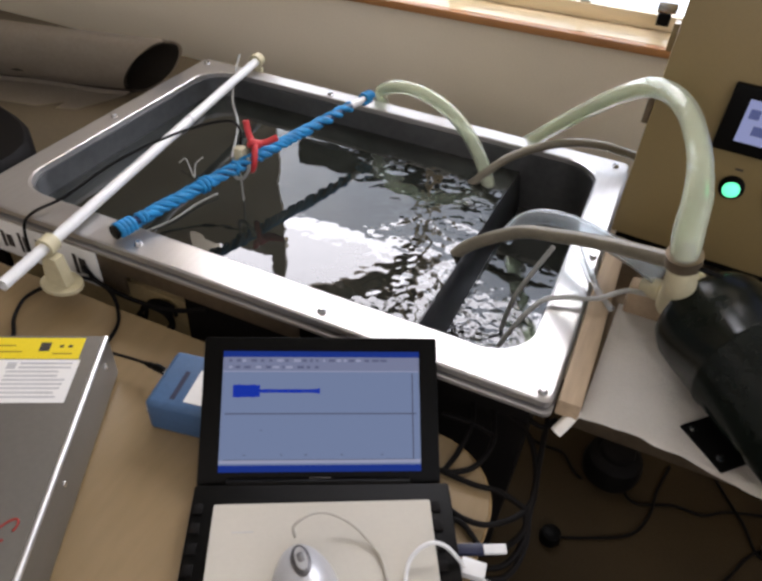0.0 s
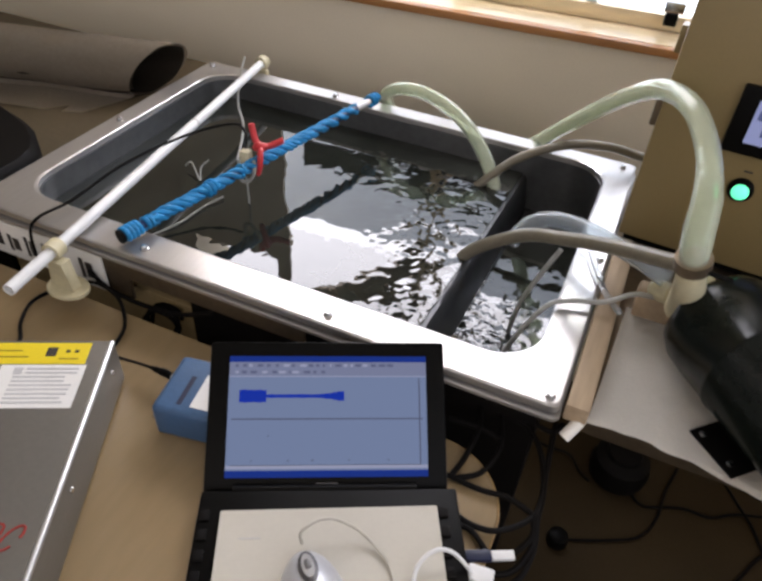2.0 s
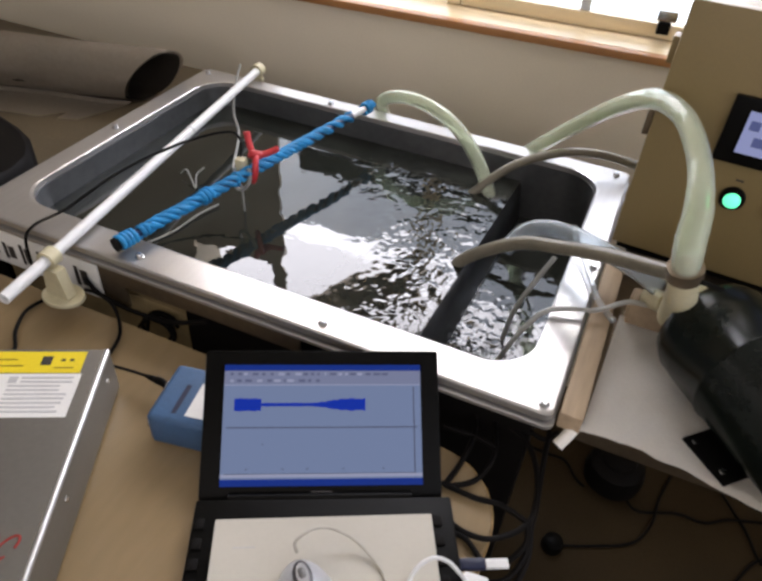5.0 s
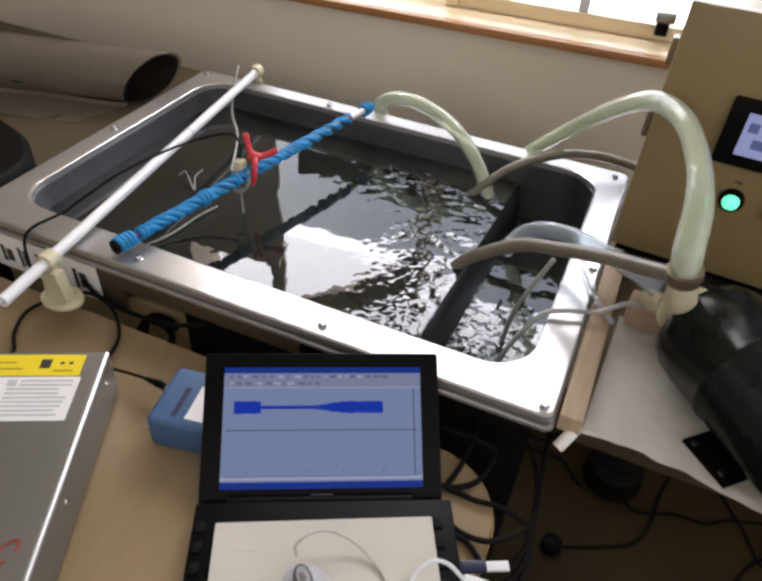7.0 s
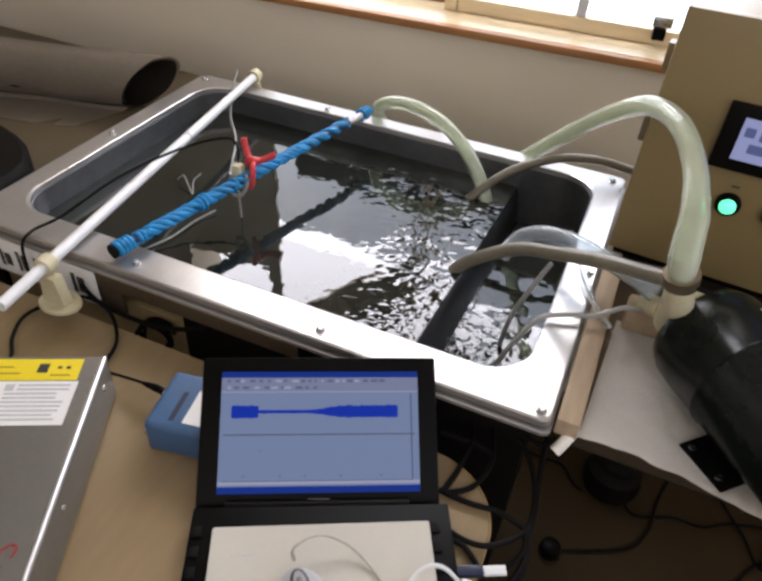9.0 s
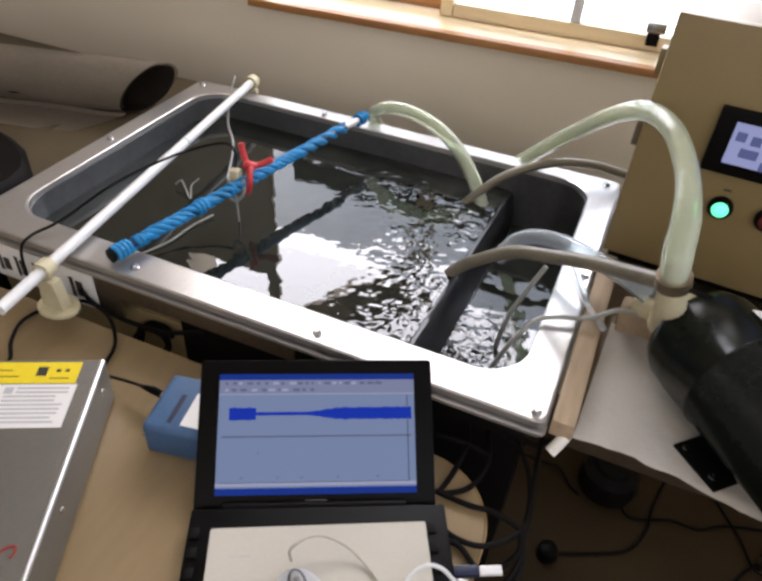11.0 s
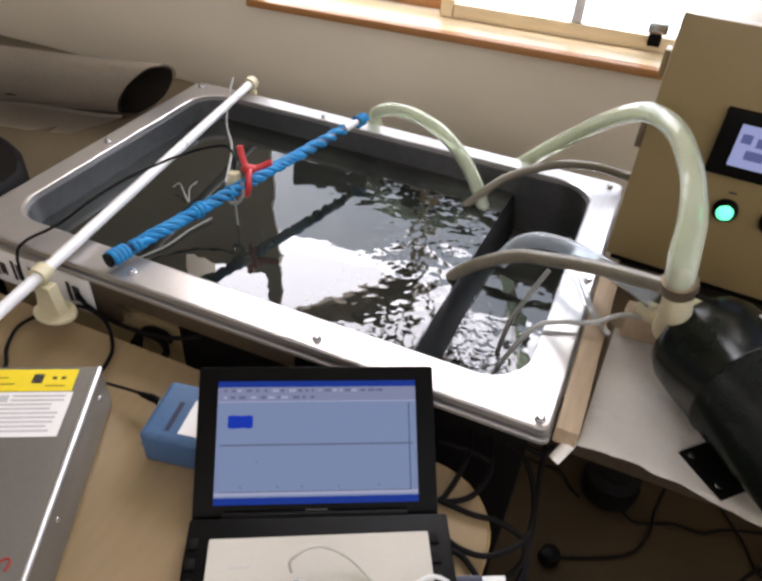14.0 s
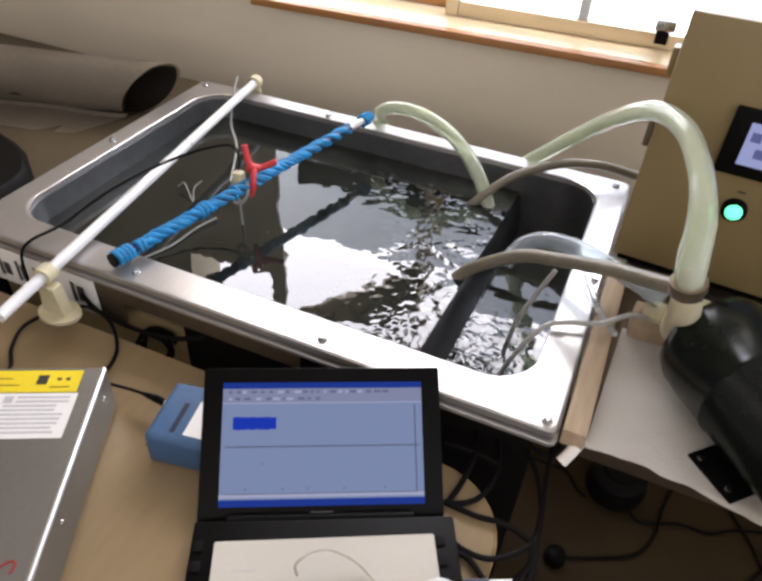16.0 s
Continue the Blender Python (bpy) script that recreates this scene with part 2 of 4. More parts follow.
def sheet(x0, y0, x1, y1, nx, ny, height):
    """A one-sided grid whose height is a function of the place."""
    bm = bmesh.new()
    rows = [[bm.verts.new((x0 + (x1 - x0) * i / nx, y0 + (y1 - y0) * j / ny, 0)) for i in range(nx + 1)] for j in range(ny + 1)]
    for row in rows:
        for v in row:
            v.co.z = height(v.co.x, v.co.y)
    for a, b in zip(rows, rows[1:]):
        for i in range(nx):
            bm.faces.new((a[i], a[i + 1], b[i + 1], b[i]))
    return bm


RIM, LEVEL, DESK = 0.85, 0.800, 0.77

# ---- the room ----
structure("floor", box(-3, -3, -0.1, 3, 1.3, 0, 0), FLOOR, "brown linoleum floor with cables lying on it", "floor")
structure("ceiling", box(-3, -3, 2.6, 3, 1.4, 2.7), WHITE_WALL, "plain white room ceiling", "ceiling")
WT = pose(0.87, 0.88, 0, 0, 0, 3.4)


def wall_piece(name, x0, z0, x1, z1, thick=0.16):
    ob = structure(name, box(x0, 0, z0, x1, thick, z1), WALL, "plain beige painted wall under the window", "wall")
    ob.matrix_world = WT
    return ob


WX0, WX1, WZ0, WZ1 = -0.875, 1.00, 0.948, 2.05
VX0, VX1, VZ0, VZ1 = -1.20, -0.915, 1.455, 2.05
wall_piece("wall_north_below", -4, 0, 4, WZ0)
wall_piece("wall_north_above", -4, WZ1, 4, 2.6)
wall_piece("wall_north_left", -4, WZ0, VX0, WZ1)
wall_piece("wall_north_under", VX0, WZ0, VX1, VZ0, 0.008)
wall_piece("wall_north_pier", VX1, WZ0, WX0, WZ1, 0.008)
wall_piece("wall_north_right", WX1, WZ0, 4, WZ1)
outdoors = structure("backdrop", box(-3.0, 0.32, -0.5, 3.0, 0.34, 1.60), HAZE, "overexposed bright outdoors beyond the window", "backdrop")
outdoors.matrix_world = WT
brace_bm = plate([(-0.93, 1.785), (-0.53, 1.485), (-0.46, 1.45), (-0.46, 1.64), (-0.57, 1.715), (-0.79, 1.80)], -0.23, -0.20)
brace = structure("awning_brace", brace_bm, STEEL_DARK, "sloping gusset of an awning outside the window", "brace")
brace.matrix_world = WT @ Matrix.Rotation(radians(90), 4, "X")
structure("wall_west", box(-3.1, -3, 0, -2.95, 1.2, 2.6), WHITE_WALL, "plain pale painted wall", "wall")
# Unseen south wall, its opening made for the added fill light.
for nm, b in (("wall_south_below", (-3, -2.04, 0, 2.2, -1.9, 1.35)), ("wall_south_above", (-3, -2.04, 2.45, 2.2, -1.9, 2.6)),
              ("wall_south_left", (-3, -2.04, 1.35, -0.35, -1.9, 2.45)), ("wall_south_right", (2.12, -2.04, 1.35, 2.2, -1.9, 2.45))):
    structure(nm, box(*b), WHITE_WALL, "plain pale painted wall beside an opening", "wall")
for nm, b in (("wall_east_below", (2.2, -3, 0, 2.34, 1.2, 1.0)), ("wall_east_above", (2.2, -3, 2.3, 2.34, 1.2, 2.6)),
              ("wall_east_left", (2.2, 0.4, 1.0, 2.34, 1.2, 2.3)), ("wall_east_right", (2.2, -3, 1.0, 2.34, -1.5, 2.3))):
    structure(nm, box(*b), WHITE_WALL, "plain pale painted wall beside an opening", "wall")

# window with its wooden sill and sashes
win = tagged(new("window_1"), "wide wooden window, bright daylight outside", "window", kind="structure")
win.matrix_world = WT
part("window_sill", box(WX0 - 0.03, 0.0, WZ0 + 0.001, WX1 + 0.03, 0.165, WZ0 + 0.016, 0.002), SILL, win, "sunlit varnished wooden sill")
part("sill_nosing", box(WX0 - 0.03, -0.022, WZ0 - 0.001, WX1 + 0.03, -0.001, WZ0 + 0.0165, 0.004), SILL_EDGE, win, "orange varnished front edge")
part("bottom_rail", box(-0.445, 0.085, WZ0 + 0.017, WX1, 0.112, WZ0 + 0.047, 0.003), SILL, win, "wooden bottom rail of the sash")
part("bottom_rail", box(WX0, 0.125, WZ0 + 0.017, -0.47, 0.15, WZ0 + 0.042, 0.003), SILL_EDGE, win, "wooden bottom rail of the sash")
part("stile", box(-0.475, 0.083, WZ0 + 0.017, -0.447, 0.116, WZ1, 0.003), SILL, win)
part("mullion", box(-0.19, 0.09, WZ0 + 0.048, -0.168, 0.11, WZ1, 0.002), GREY_LENS, win, "slim grey mullion")
part("middle_rail", box(-0.445, 0.088, WZ0 + 0.165, WX1, 0.110, WZ0 + 0.220, 0.003), BLACK_MATT, win, "dark middle rail of the sash")
part("middle_rail", box(WX0, 0.127, WZ0 + 0.165, -0.476, 0.148, WZ0 + 0.240, 0.003), BLACK_MATT, win, "dark middle rail of the sash")
part("top_rail", box(WX0, 0.083, WZ1 - 0.05, WX1, 0.15, WZ1, 0.003), SILL, win)
part("latch", box(-0.036, 0.055, WZ0 + 0.060, 0.004, 0.084, WZ0 + 0.082, 0.004), CHROME, win, "small metal window latch")
part("keeper", box(-0.03, 0.052, WZ0 + 0.036, -0.005, 0.083, WZ0 + 0.0595, 0.002), BLACK, win, "black latch keeper")
win2 = tagged(new("window_2"), "small high window with a wooden frame", "window", kind="structure")
win2.matrix_world = WT
part("window_frame", box(VX0, 0.06, VZ0, VX1, 0.10, VZ0 + 0.02, 0.003), SILL, win2)
part("window_frame", box(VX0, 0.06, VZ1 - 0.02, VX1, 0.10, VZ1, 0.003), SILL, win2)

# ---- the table with the instruments ----
TOPLINE = [(-0.7, -0.055), (0.76, -0.055)] + [(0.76 + 0.092 * math.sin(radians(a)), -0.147 + 0.092 * math.cos(radians(a))) for a in range(10, 91, 10)] + [(0.852, -0.9), (-0.7, -0.9)]
tab = empty("table", pose(0, 0, 0), "beech laminate work table with a rounded corner", "table")
part("tabletop", plate(TOPLINE[::-1], DESK - 0.026, DESK, 0.002), TABLE, tab)
part("edge_band", plate([(x + (0.0015 if x > 0 else 0), y + 0.0015) for x, y in TOPLINE][::-1], DESK - 0.025, DESK - 0.003), TABLE_EDGE, tab, "orange beech edge band")
for lx, ly in ((0.74, -0.16), (0.74, -0.82), (-0.62, -0.16), (-0.62, -0.82)):
    part("leg", lathe([(0.022, 0), (0.022, DESK - 0.027)], 16, pose(lx, ly, 0)), BLACK, tab)

# ---- the tank ----
tank = empty("water_tank", pose(0.43, 0.284, 0), "open stainless steel water tank with a broad bolted rim", "tank")
TK = pose(-0.43, -0.284, 0)


def tpart(name, bm, m, label="", smooth=True):
    bmesh.ops.transform(bm, matrix=TK, verts=bm.verts)
    return part(name, bm, m, tank, label, smooth)


def ringplate(o, i, z0, z1, ease=0.002):
    return loops(bmesh.new(), [[(*p, z0) for p in o], [(*p, z1 - ease) for p in o],
                               [(p[0] + (q[0] - p[0]) * 0.06, p[1] + (q[1] - p[1]) * 0.06, z1) for p, q in zip(o, i)],
                               [(p[0] + (q[0] - p[0]) * 0.94, p[1] + (q[1] - p[1]) * 0.94, z1) for p, q in zip(o, i)],
                               [(*p, z1 - ease) for p in i], [(*p, z0) for p in i]], close=True)


OUT = rrect(-0.018, -0.022, 0.876, 0.588, 0.012)
INN = rrect(0.022, 0.032, 0.832, 0.552, 0.062)
tpart("rim", ringplate(OUT, INN, 0.840, RIM, 0.0012), STEEL, "bright brushed steel rim", False)
tpart("rim_tray", ringplate(rrect(-0.021, -0.0255, 0.879, 0.591, 0.012), rrect(0.0, 0.0, 0.855, 0.57, 0.062), 0.829, 0.8345, 0.001), STEEL, "second steel lip under the rim")
tpart("gasket", ringplate(rrect(-0.012, -0.016, 0.870, 0.582, 0.012), rrect(0.0, 0.0, 0.855, 0.57, 0.062), 0.8346, 0.8399, 0.0005), BLACK_MATT, "dark rubber seal")
wall_in = rrect(0.024, 0.034, 0.830, 0.550, 0.060)
wall_out = rrect(0.010, 0.020, 0.844, 0.564, 0.066)
# Basin steel is darker than the rim: its colour holds the inner shade.
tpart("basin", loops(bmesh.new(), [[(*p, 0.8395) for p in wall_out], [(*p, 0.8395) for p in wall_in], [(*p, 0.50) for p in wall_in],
                                   [(*p, 0.48) for p in wall_out]], close=True), STEEL_IN, "wet grey basin walls, inner shade put into the colour")
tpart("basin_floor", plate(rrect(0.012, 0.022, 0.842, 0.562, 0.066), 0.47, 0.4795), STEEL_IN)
# Brown of the skirt: the table's reflection put into the steel's colour.
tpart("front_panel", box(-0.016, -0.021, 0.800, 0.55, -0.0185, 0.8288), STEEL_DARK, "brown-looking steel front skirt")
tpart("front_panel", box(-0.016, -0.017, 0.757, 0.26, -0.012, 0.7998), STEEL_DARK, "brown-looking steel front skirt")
for fx in (0.06, 0.62):
    for fy in (0.16, 0.52):
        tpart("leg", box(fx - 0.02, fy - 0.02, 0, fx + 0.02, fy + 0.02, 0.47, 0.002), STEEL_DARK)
weir = box(0, -0.003, 0.48, 0.518, 0.003, 0.7965, 0.0012)
bmesh.ops.transform(weir, matrix=pose(0.688, 0.549, 0, 0, 0, math.degrees(math.atan2(-0.515, -0.020))), verts=weir.verts)
tpart("weir_plate", weir, WEIR, "upright steel weir between the two basins")
spill = bmesh.new()
loops(spill, [[(0.666 + 0.022 * k / 40 + dx * (1 - 0.45 * k / 40) + 0.0015 * noise.noise(Vector((k * 0.35, dz * 60, 2))), 0.0345 + 0.515 * k / 40, dz) for dx, dz in
               ((0.003, 0.7975), (0.009, 0.7965), (0.016, 0.789), (0.022, 0.775), (0.028, 0.755), (0.033, 0.722), (0.029, 0.722), (0.024, 0.753), (0.018, 0.772), (0.012, 0.785), (0.004, 0.792))] for k in range(41)], cap0=True, cap1=True)
tpart("spillway", spill, WEIR, "wet dark apron below the weir")
bolt = lathe([(0.0062, 0), (0.0062, 0.0012), (0.0048, 0.002), (0.0048, 0.0048), (0.0036, 0.0062)], 12)
bmesh.ops.transform(bolt, matrix=pose(0.862 - 0.43, -0.292, RIM), verts=bolt.verts)
b0 = part("bolt", bolt, CHROME, tank)
for bx, by in ((0.573, 0.004), (0.285, 0.006), (0.0, 0.0), (0, 0.288), (0, 0.572), (0.29, 0.572), (0.57, 0.572), (0.852, 0.572), (0.864, 0.286)):
    o = new("bolt", b0.data)
    o.parent = tank
    o.location = (bx - 0.86, by, 0)
# Two black sheets added where the space under the rim lies dark.
tpart("front_dark_sheet", box(0.345, 0.004, 0.46, 0.856, 0.0195, 0.828, 0.002), BLACK_MATT, "added black sheet for the dark under the tank's front rim")
tpart("side_dark_sheet", box(0.8455, 0.0198, 0.46, 0.856, 0.564, 0.828, 0.002), BLACK_MATT, "added black sheet for the dark under the tank's side rim")
tpart("front_board", box(-0.012, 0.008, 0.50, 0.3445, 0.0195, 0.756, 0.002), TAN_BOARD, "tan hardboard behind the skirt")
# name plate on the skirt
sign = part("name_plate", box(-0.43 - 0.012, -0.284 - 0.0245, 0.762, 0.222 - 0.43, -0.284 - 0.0215, 0.826, 0.001), LABEL_W, tank, "white plate with dark lettering shapes")
for k, (w, hh) in enumerate(((0.022, 0.036), (0.022, 0.03), (0.02, 0.036), (0.024, 0.036), (0.008, 0.036), (0.024, 0.036))):
    x = 0.002 + 0.035 * k - 0.43
    part("lettering", box(x, -0.284 - 0.0256, 0.775, x + 0.3 * w, -0.284 - 0.0246, 0.775 + hh, 0.0003, 1), INK, sign)
    if w > 0.01:
        part("lettering", box(x + 0.45 * w, -0.284 - 0.0256, 0.779, x + w, -0.284 - 0.0246, 0.771 + hh, 0.0003, 1), INK, sign)


# ---- water: wave sheets that slide against each other ----
def waves(seed, amp, size, lift):
    def height(x, y):
        edge = 0.60 - 0.30 * (y - 0.08) / 0.45 + 0.035 * noise.noise(Vector((x * 9, y * 9, 4)))
        if y < 0.2:
            edge -= 0.75 * (0.2 - y)
        rough = min(1.0, max(0.0, (x - edge) / 0.15))
        rough = 0.06 + 0.94 * rough * rough * (3 - 2 * rough) * (0.62 + 0.75 * noise.noise(Vector((x * 17, y * 17, seed + 5))))
        p = Vector((x / size, y / size, seed))
        h = noise.noise(p) + 0.5 * noise.noise(p * 2.1 + Vector((3, 1, 7))) + 0.22 * noise.noise(p * 4.3 + Vector((1, 8, 2)))
        swell = 0.25 * noise.noise(Vector((x * 14, y * 14, seed)))
        return lift + amp * (rough * h + swell)
    return height


moving_water = []


def water_piece(name, corners, seed, amp, size, lift, step):
    """A sheet of ripples cut to a basin's outline."""
    x0, y0, x1a, x1b, y1 = corners
    f = waves(seed, amp, size, lift)
    ny, nx = int((y1 - y0) / step), int((max(x1a, x1b) - x0) / step)
    bm = bmesh.new()
    rows = []
    for j in range(ny + 1):
        y = y0 + (y1 - y0) * j / ny
        k = j / ny
        xr = x1a + (x1b - x1a) * k
        rows.append([bm.verts.new((x0 + (xr - x0) * i / nx, y, 0)) for i in range(nx + 1)])
    for row in rows:
        for v in row:
            v.co.z = f(v.co.x, v.co.y)
    for a, b in zip(rows, rows[1:]):
        for i in range(nx):
            bm.faces.new((a[i], a[i + 1], b[i + 1], b[i]))
    c = Vector(((x0 + x1a) / 2, (y0 + y1) / 2, LEVEL))
    bmesh.ops.translate(bm, verts=bm.verts, vec=-c)
    ob = link(name, bm, WATER, None, True, 180)
    ob.location = c
    tagged(ob, "dark rippling water reflecting the bright window", "water", kind="stuff")
    moving_water.append((ob, c, seed))
    return ob


water_piece("water", (0.014, 0.024, 0.6685, 0.6905, 0.560), 1.3, 0.0011, 0.023, LEVEL, 0.0030)
water_piece("water", (0.014, 0.024, 0.6685, 0.6905, 0.560), 5.7, 0.0011, 0.017, LEVEL - 0.0001, 0.0030)
SIDE = LEVEL - 0.072


def side_water(seed, amp, size, lift):
    bm = sheet(0.0, 0.0, 1.0, 1.0, 56, 170, lambda x, y: 0)
    for v in bm.verts:
        y = 0.024 + 0.536 * v.co.y
        xl = 0.690 + 0.012 * v.co.y
        x = xl + (0.842 - xl) * v.co.x
        p = Vector((x / size, y / size, seed))
        near = min(1.0, max(0.0, (0.31 - y) / 0.09)) * min(1.0, max(0.0, (0.815 - x) / 0.03))
        v.co = (x, y, lift + amp * (0.08 + 0.92 * near) * (noise.noise(p) + 0.5 * noise.noise(p * 2.2)))
    c = Vector((0.76, 0.29, SIDE))
    bmesh.ops.translate(bm, verts=bm.verts, vec=-c)
    ob = link("water", bm, WATER, None, True, 180)
    ob.location = c
    tagged(ob, "dark churning water in the narrow overflow basin", "water", kind="stuff")
    moving_water.append((ob, c, seed))


side_water(2.2, 0.0016, 0.021, SIDE)
side_water(8.4, 0.0016, 0.016, SIDE - 0.0002)


# ---- laptop ----
LAP = pose(0.674, -0.1977, DESK, 0, 0, 26.9)
lap = empty("laptop", LAP, "small black laptop, open, showing a blue trace", "laptop")
part("base", box(-0.133, -0.185, 0.002, 0.143, 0.006, 0.020, 0.004), BLACK, lap)
part("hinge_bar", tube([(-0.10, 0.008, 0.013), (0.10, 0.008, 0.013)], 0.0075, 12, straight=True), BLACK, lap)
for kx in (-0.1245, 0.1245):
    for ky in range(5):
        part("key", box(kx - 0.005, -0.030 - 0.022 * ky, 0.0201, kx + 0.005, -0.018 - 0.022 * ky, 0.0222, 0.001), BLACK_MATT, lap)
LID = pose(0, 0.0085, 0.011, 34.7)
lid = part("lid", box(-0.133, 0.0, -0.010, 0.135, 0.166, 0.0, 0.004), BLACK, lap, "black lid with a broad glossy bezel", at=LID)
SX0, SX1, SY0, SY1 = -0.1102, 0.1132, 0.0151, 0.1488
SW, SH = SX1 - SX0, SY1 - SY0


def on_screen(u0, v0, u1, v1, z0, z1):
    """A box on the display: u to the right and v down, both from 0 to 1."""
    return box(SX0 + SW * u0, SY1 - SH * v1, z0, SX0 + SW * u1, SY1 - SH * v0, z1)


scr = part("screen", on_screen(0, 0, 1, 1, -0.002, 0.0012), SCR_BG, lap, "lit grey-blue screen", False, at=LID)
for u0, v0, u1, v1, m in ((0, 0, 1, 0.050, SCR_BLUE), (0, 0.052, 1, 0.105, SCR_BAR), (0, 0.107, 1, 0.165, SCR_BAR), (0.0, 0.945, 1, 1, SCR_BLUE),
                          (0, 0.905, 1, 0.93, SCR_LIGHT), (0.02, 0.523, 0.98, 0.533, SCR_LINE), (0.02, 0.90, 0.965, 0.905, SCR_LINE),
                          (0.96, 0.19, 0.966, 0.90, SCR_LINE), (0.0, 0.168, 1.0, 0.176, SCR_LIGHT)):
    part("display_band", on_screen(u0, v0, u1, v1, 0.0013, 0.0014), m, scr, smooth=False)
random.seed(4)
for row in (0.068, 0.125):
    u = 0.03
    while u < (0.85 if row < 0.1 else 0.48):
        w = random.uniform(0.008, 0.035)
        part("icon_bar", on_screen(u, row, u + w, row + 0.022, 0.0014, 0.0015), random.choice((SCR_ICON, SCR_LIGHT, SCR_ICON)), scr, smooth=False)
        u += w + random.uniform(0.006, 0.03)
for u, v, w in ((0.2, 0.66, 0.006), (0.12, 0.86, 0.01), (0.3, 0.86, 0.01), (0.42, 0.86, 0.01), (0.6, 0.86, 0.01), (0.8, 0.86, 0.01)):
    part("display_tick", on_screen(u, v, u + w, v + 0.008, 0.0013, 0.0014), SCR_LINE, scr, smooth=False)
part("maker_mark", box(-0.011, 0.0050, 0.0002, 0.013, 0.0095, 0.0006), mat("dim_mark", (0.16, 0.15, 0.15), 0.5), lid, "pale blank maker's mark", False)

# columns of the trace, each rising through the display when it is drawn
TRACE = []
U0, DU, MIDV = 0.054, 0.0112, 0.338
random.seed(11)


def trace_height(u):
    if u < 0.185:
        return 0.052
    if u < 0.43:
        return 0.014
    k = min(1, (u - 0.43) / 0.2)
    return 0.014 + 0.037 * k * k * (3 - 2 * k)


def trace_column(u, hgt, times):
    bm = on_screen(u, MIDV - hgt, u + DU * 1.04, MIDV + hgt, 0.0002, 0.0008)
    TRACE.append((part("trace_column", bm, SCR_TRACE, scr, smooth=False), times))


for k in range(83):
    u = U0 + DU * k
    hgt = trace_height(u) * random.uniform(0.9, 1.08)
    on1 = (u + DU - 0.495) / 0.0444
    on2 = 11.2 + (u + DU - U0) / 0.0455
    times = [(max(on1, -1), 11.05)]
    if hgt > 0.03 and u < 0.185:
        times.append((on2, 20))
    trace_column(u, hgt, times)
    if 0.185 <= u < 0.29:
        trace_column(u + 0.0003, 0.052 * random.uniform(0.92, 1.06), [(on2, 20)])

# sheet of paper over the keyboard, and the mouse on it
pad = plate(rrect(-0.113, -0.205, 0.113, -0.008, 0.002, 2), 0.0, 0.0025)
ob = single("paper_pad", pad, PAPER, "cream sheets of paper over the laptop keyboard", "paper", smooth=False)
ob.matrix_world = LAP @ pose(0.0065, -0.1185, 0.0225, 0, 0, 0.8)
for i, (px, py, w) in enumerate(((-0.092, 0.066, 0.022),)):
    part("writing", box(px, py, 0.0016, px + w, py + 0.0012, 0.0028), GREY_INK, ob, "faint grey line of writing")

mouse = empty("computer_mouse", LAP @ pose(-0.009, -0.119, 0.0252, 0, 0, 14), "silver-white wheel mouse lying on the paper", "mouse")
bm = bmesh.new()
bmesh.ops.create_uvsphere(bm, u_segments=28, v_segments=16, radius=1)
for v in bm.verts:
    x, y, z = v.co
    v.co = (x * (0.029 + 0.004 * (1 - abs(y))), y * 0.052, max(0, z) * 0.034 * (1 - 0.25 * y) if z > 0 else z * 0.002)
part("shell", bm, mat("mouse_silver", (0.48, 0.48, 0.49), 0.3, 0.2, 0.05, 20, 200, 0.02), mouse)
part("wheel_frame", lathe([(0.001, 0), (0.0075, 0.0005), (0.008, 0.003), (0.006, 0.0045), (0.001, 0.0045)], 20, pose(0, 0.021, 0.0252, -18) @ Matrix.Diagonal((1.15, 2.5, 1, 1))), mat("mouse_dark_frame", (0.07, 0.065, 0.065), 0.35), mouse, "grey oval wheel frame")
part("wheel_plate", lathe([(0.001, 0), (0.006, 0.0005), (0.0062, 0.0052), (0.001, 0.0054)], 20, pose(0, 0.021, 0.0254, -18) @ Matrix.Diagonal((0.95, 2.4, 1, 1))), mat("mouse_grey_plate", (0.24, 0.23, 0.22), 0.35), mouse, "grey oval plate round the wheel")
part("wheel", lathe([(0.001, -0.003), (0.008, -0.003), (0.009, -0.001), (0.009, 0.001), (0.008, 0.003), (0.001, 0.003)], 20, pose(0, 0.022, 0.024, 0, 90)), mat("wheel_grey", (0.16, 0.155, 0.15), 0.5), mouse, "grey scroll wheel")


def wl(x, y, z):
    return tuple(LAP @ Vector((x, y, z)))


single("mouse_cable", tube([wl(-0.022, -0.064, 0.034), wl(-0.0235, -0.060, 0.045), wl(-0.017, -0.055, 0.050), wl(-0.004, -0.0466, 0.048), wl(0.0126, -0.0435, 0.042), wl(0.0346, -0.0511, 0.034), wl(0.0537, -0.0693, 0.0285), wl(0.0647, -0.089, 0.0272), wl(0.07, -0.13, 0.0272)], 0.0017, 8),
       mat("beige_cord", (0.50, 0.47, 0.40), 0.5), "thin grey-white mouse cable arching over the paper", "cable")
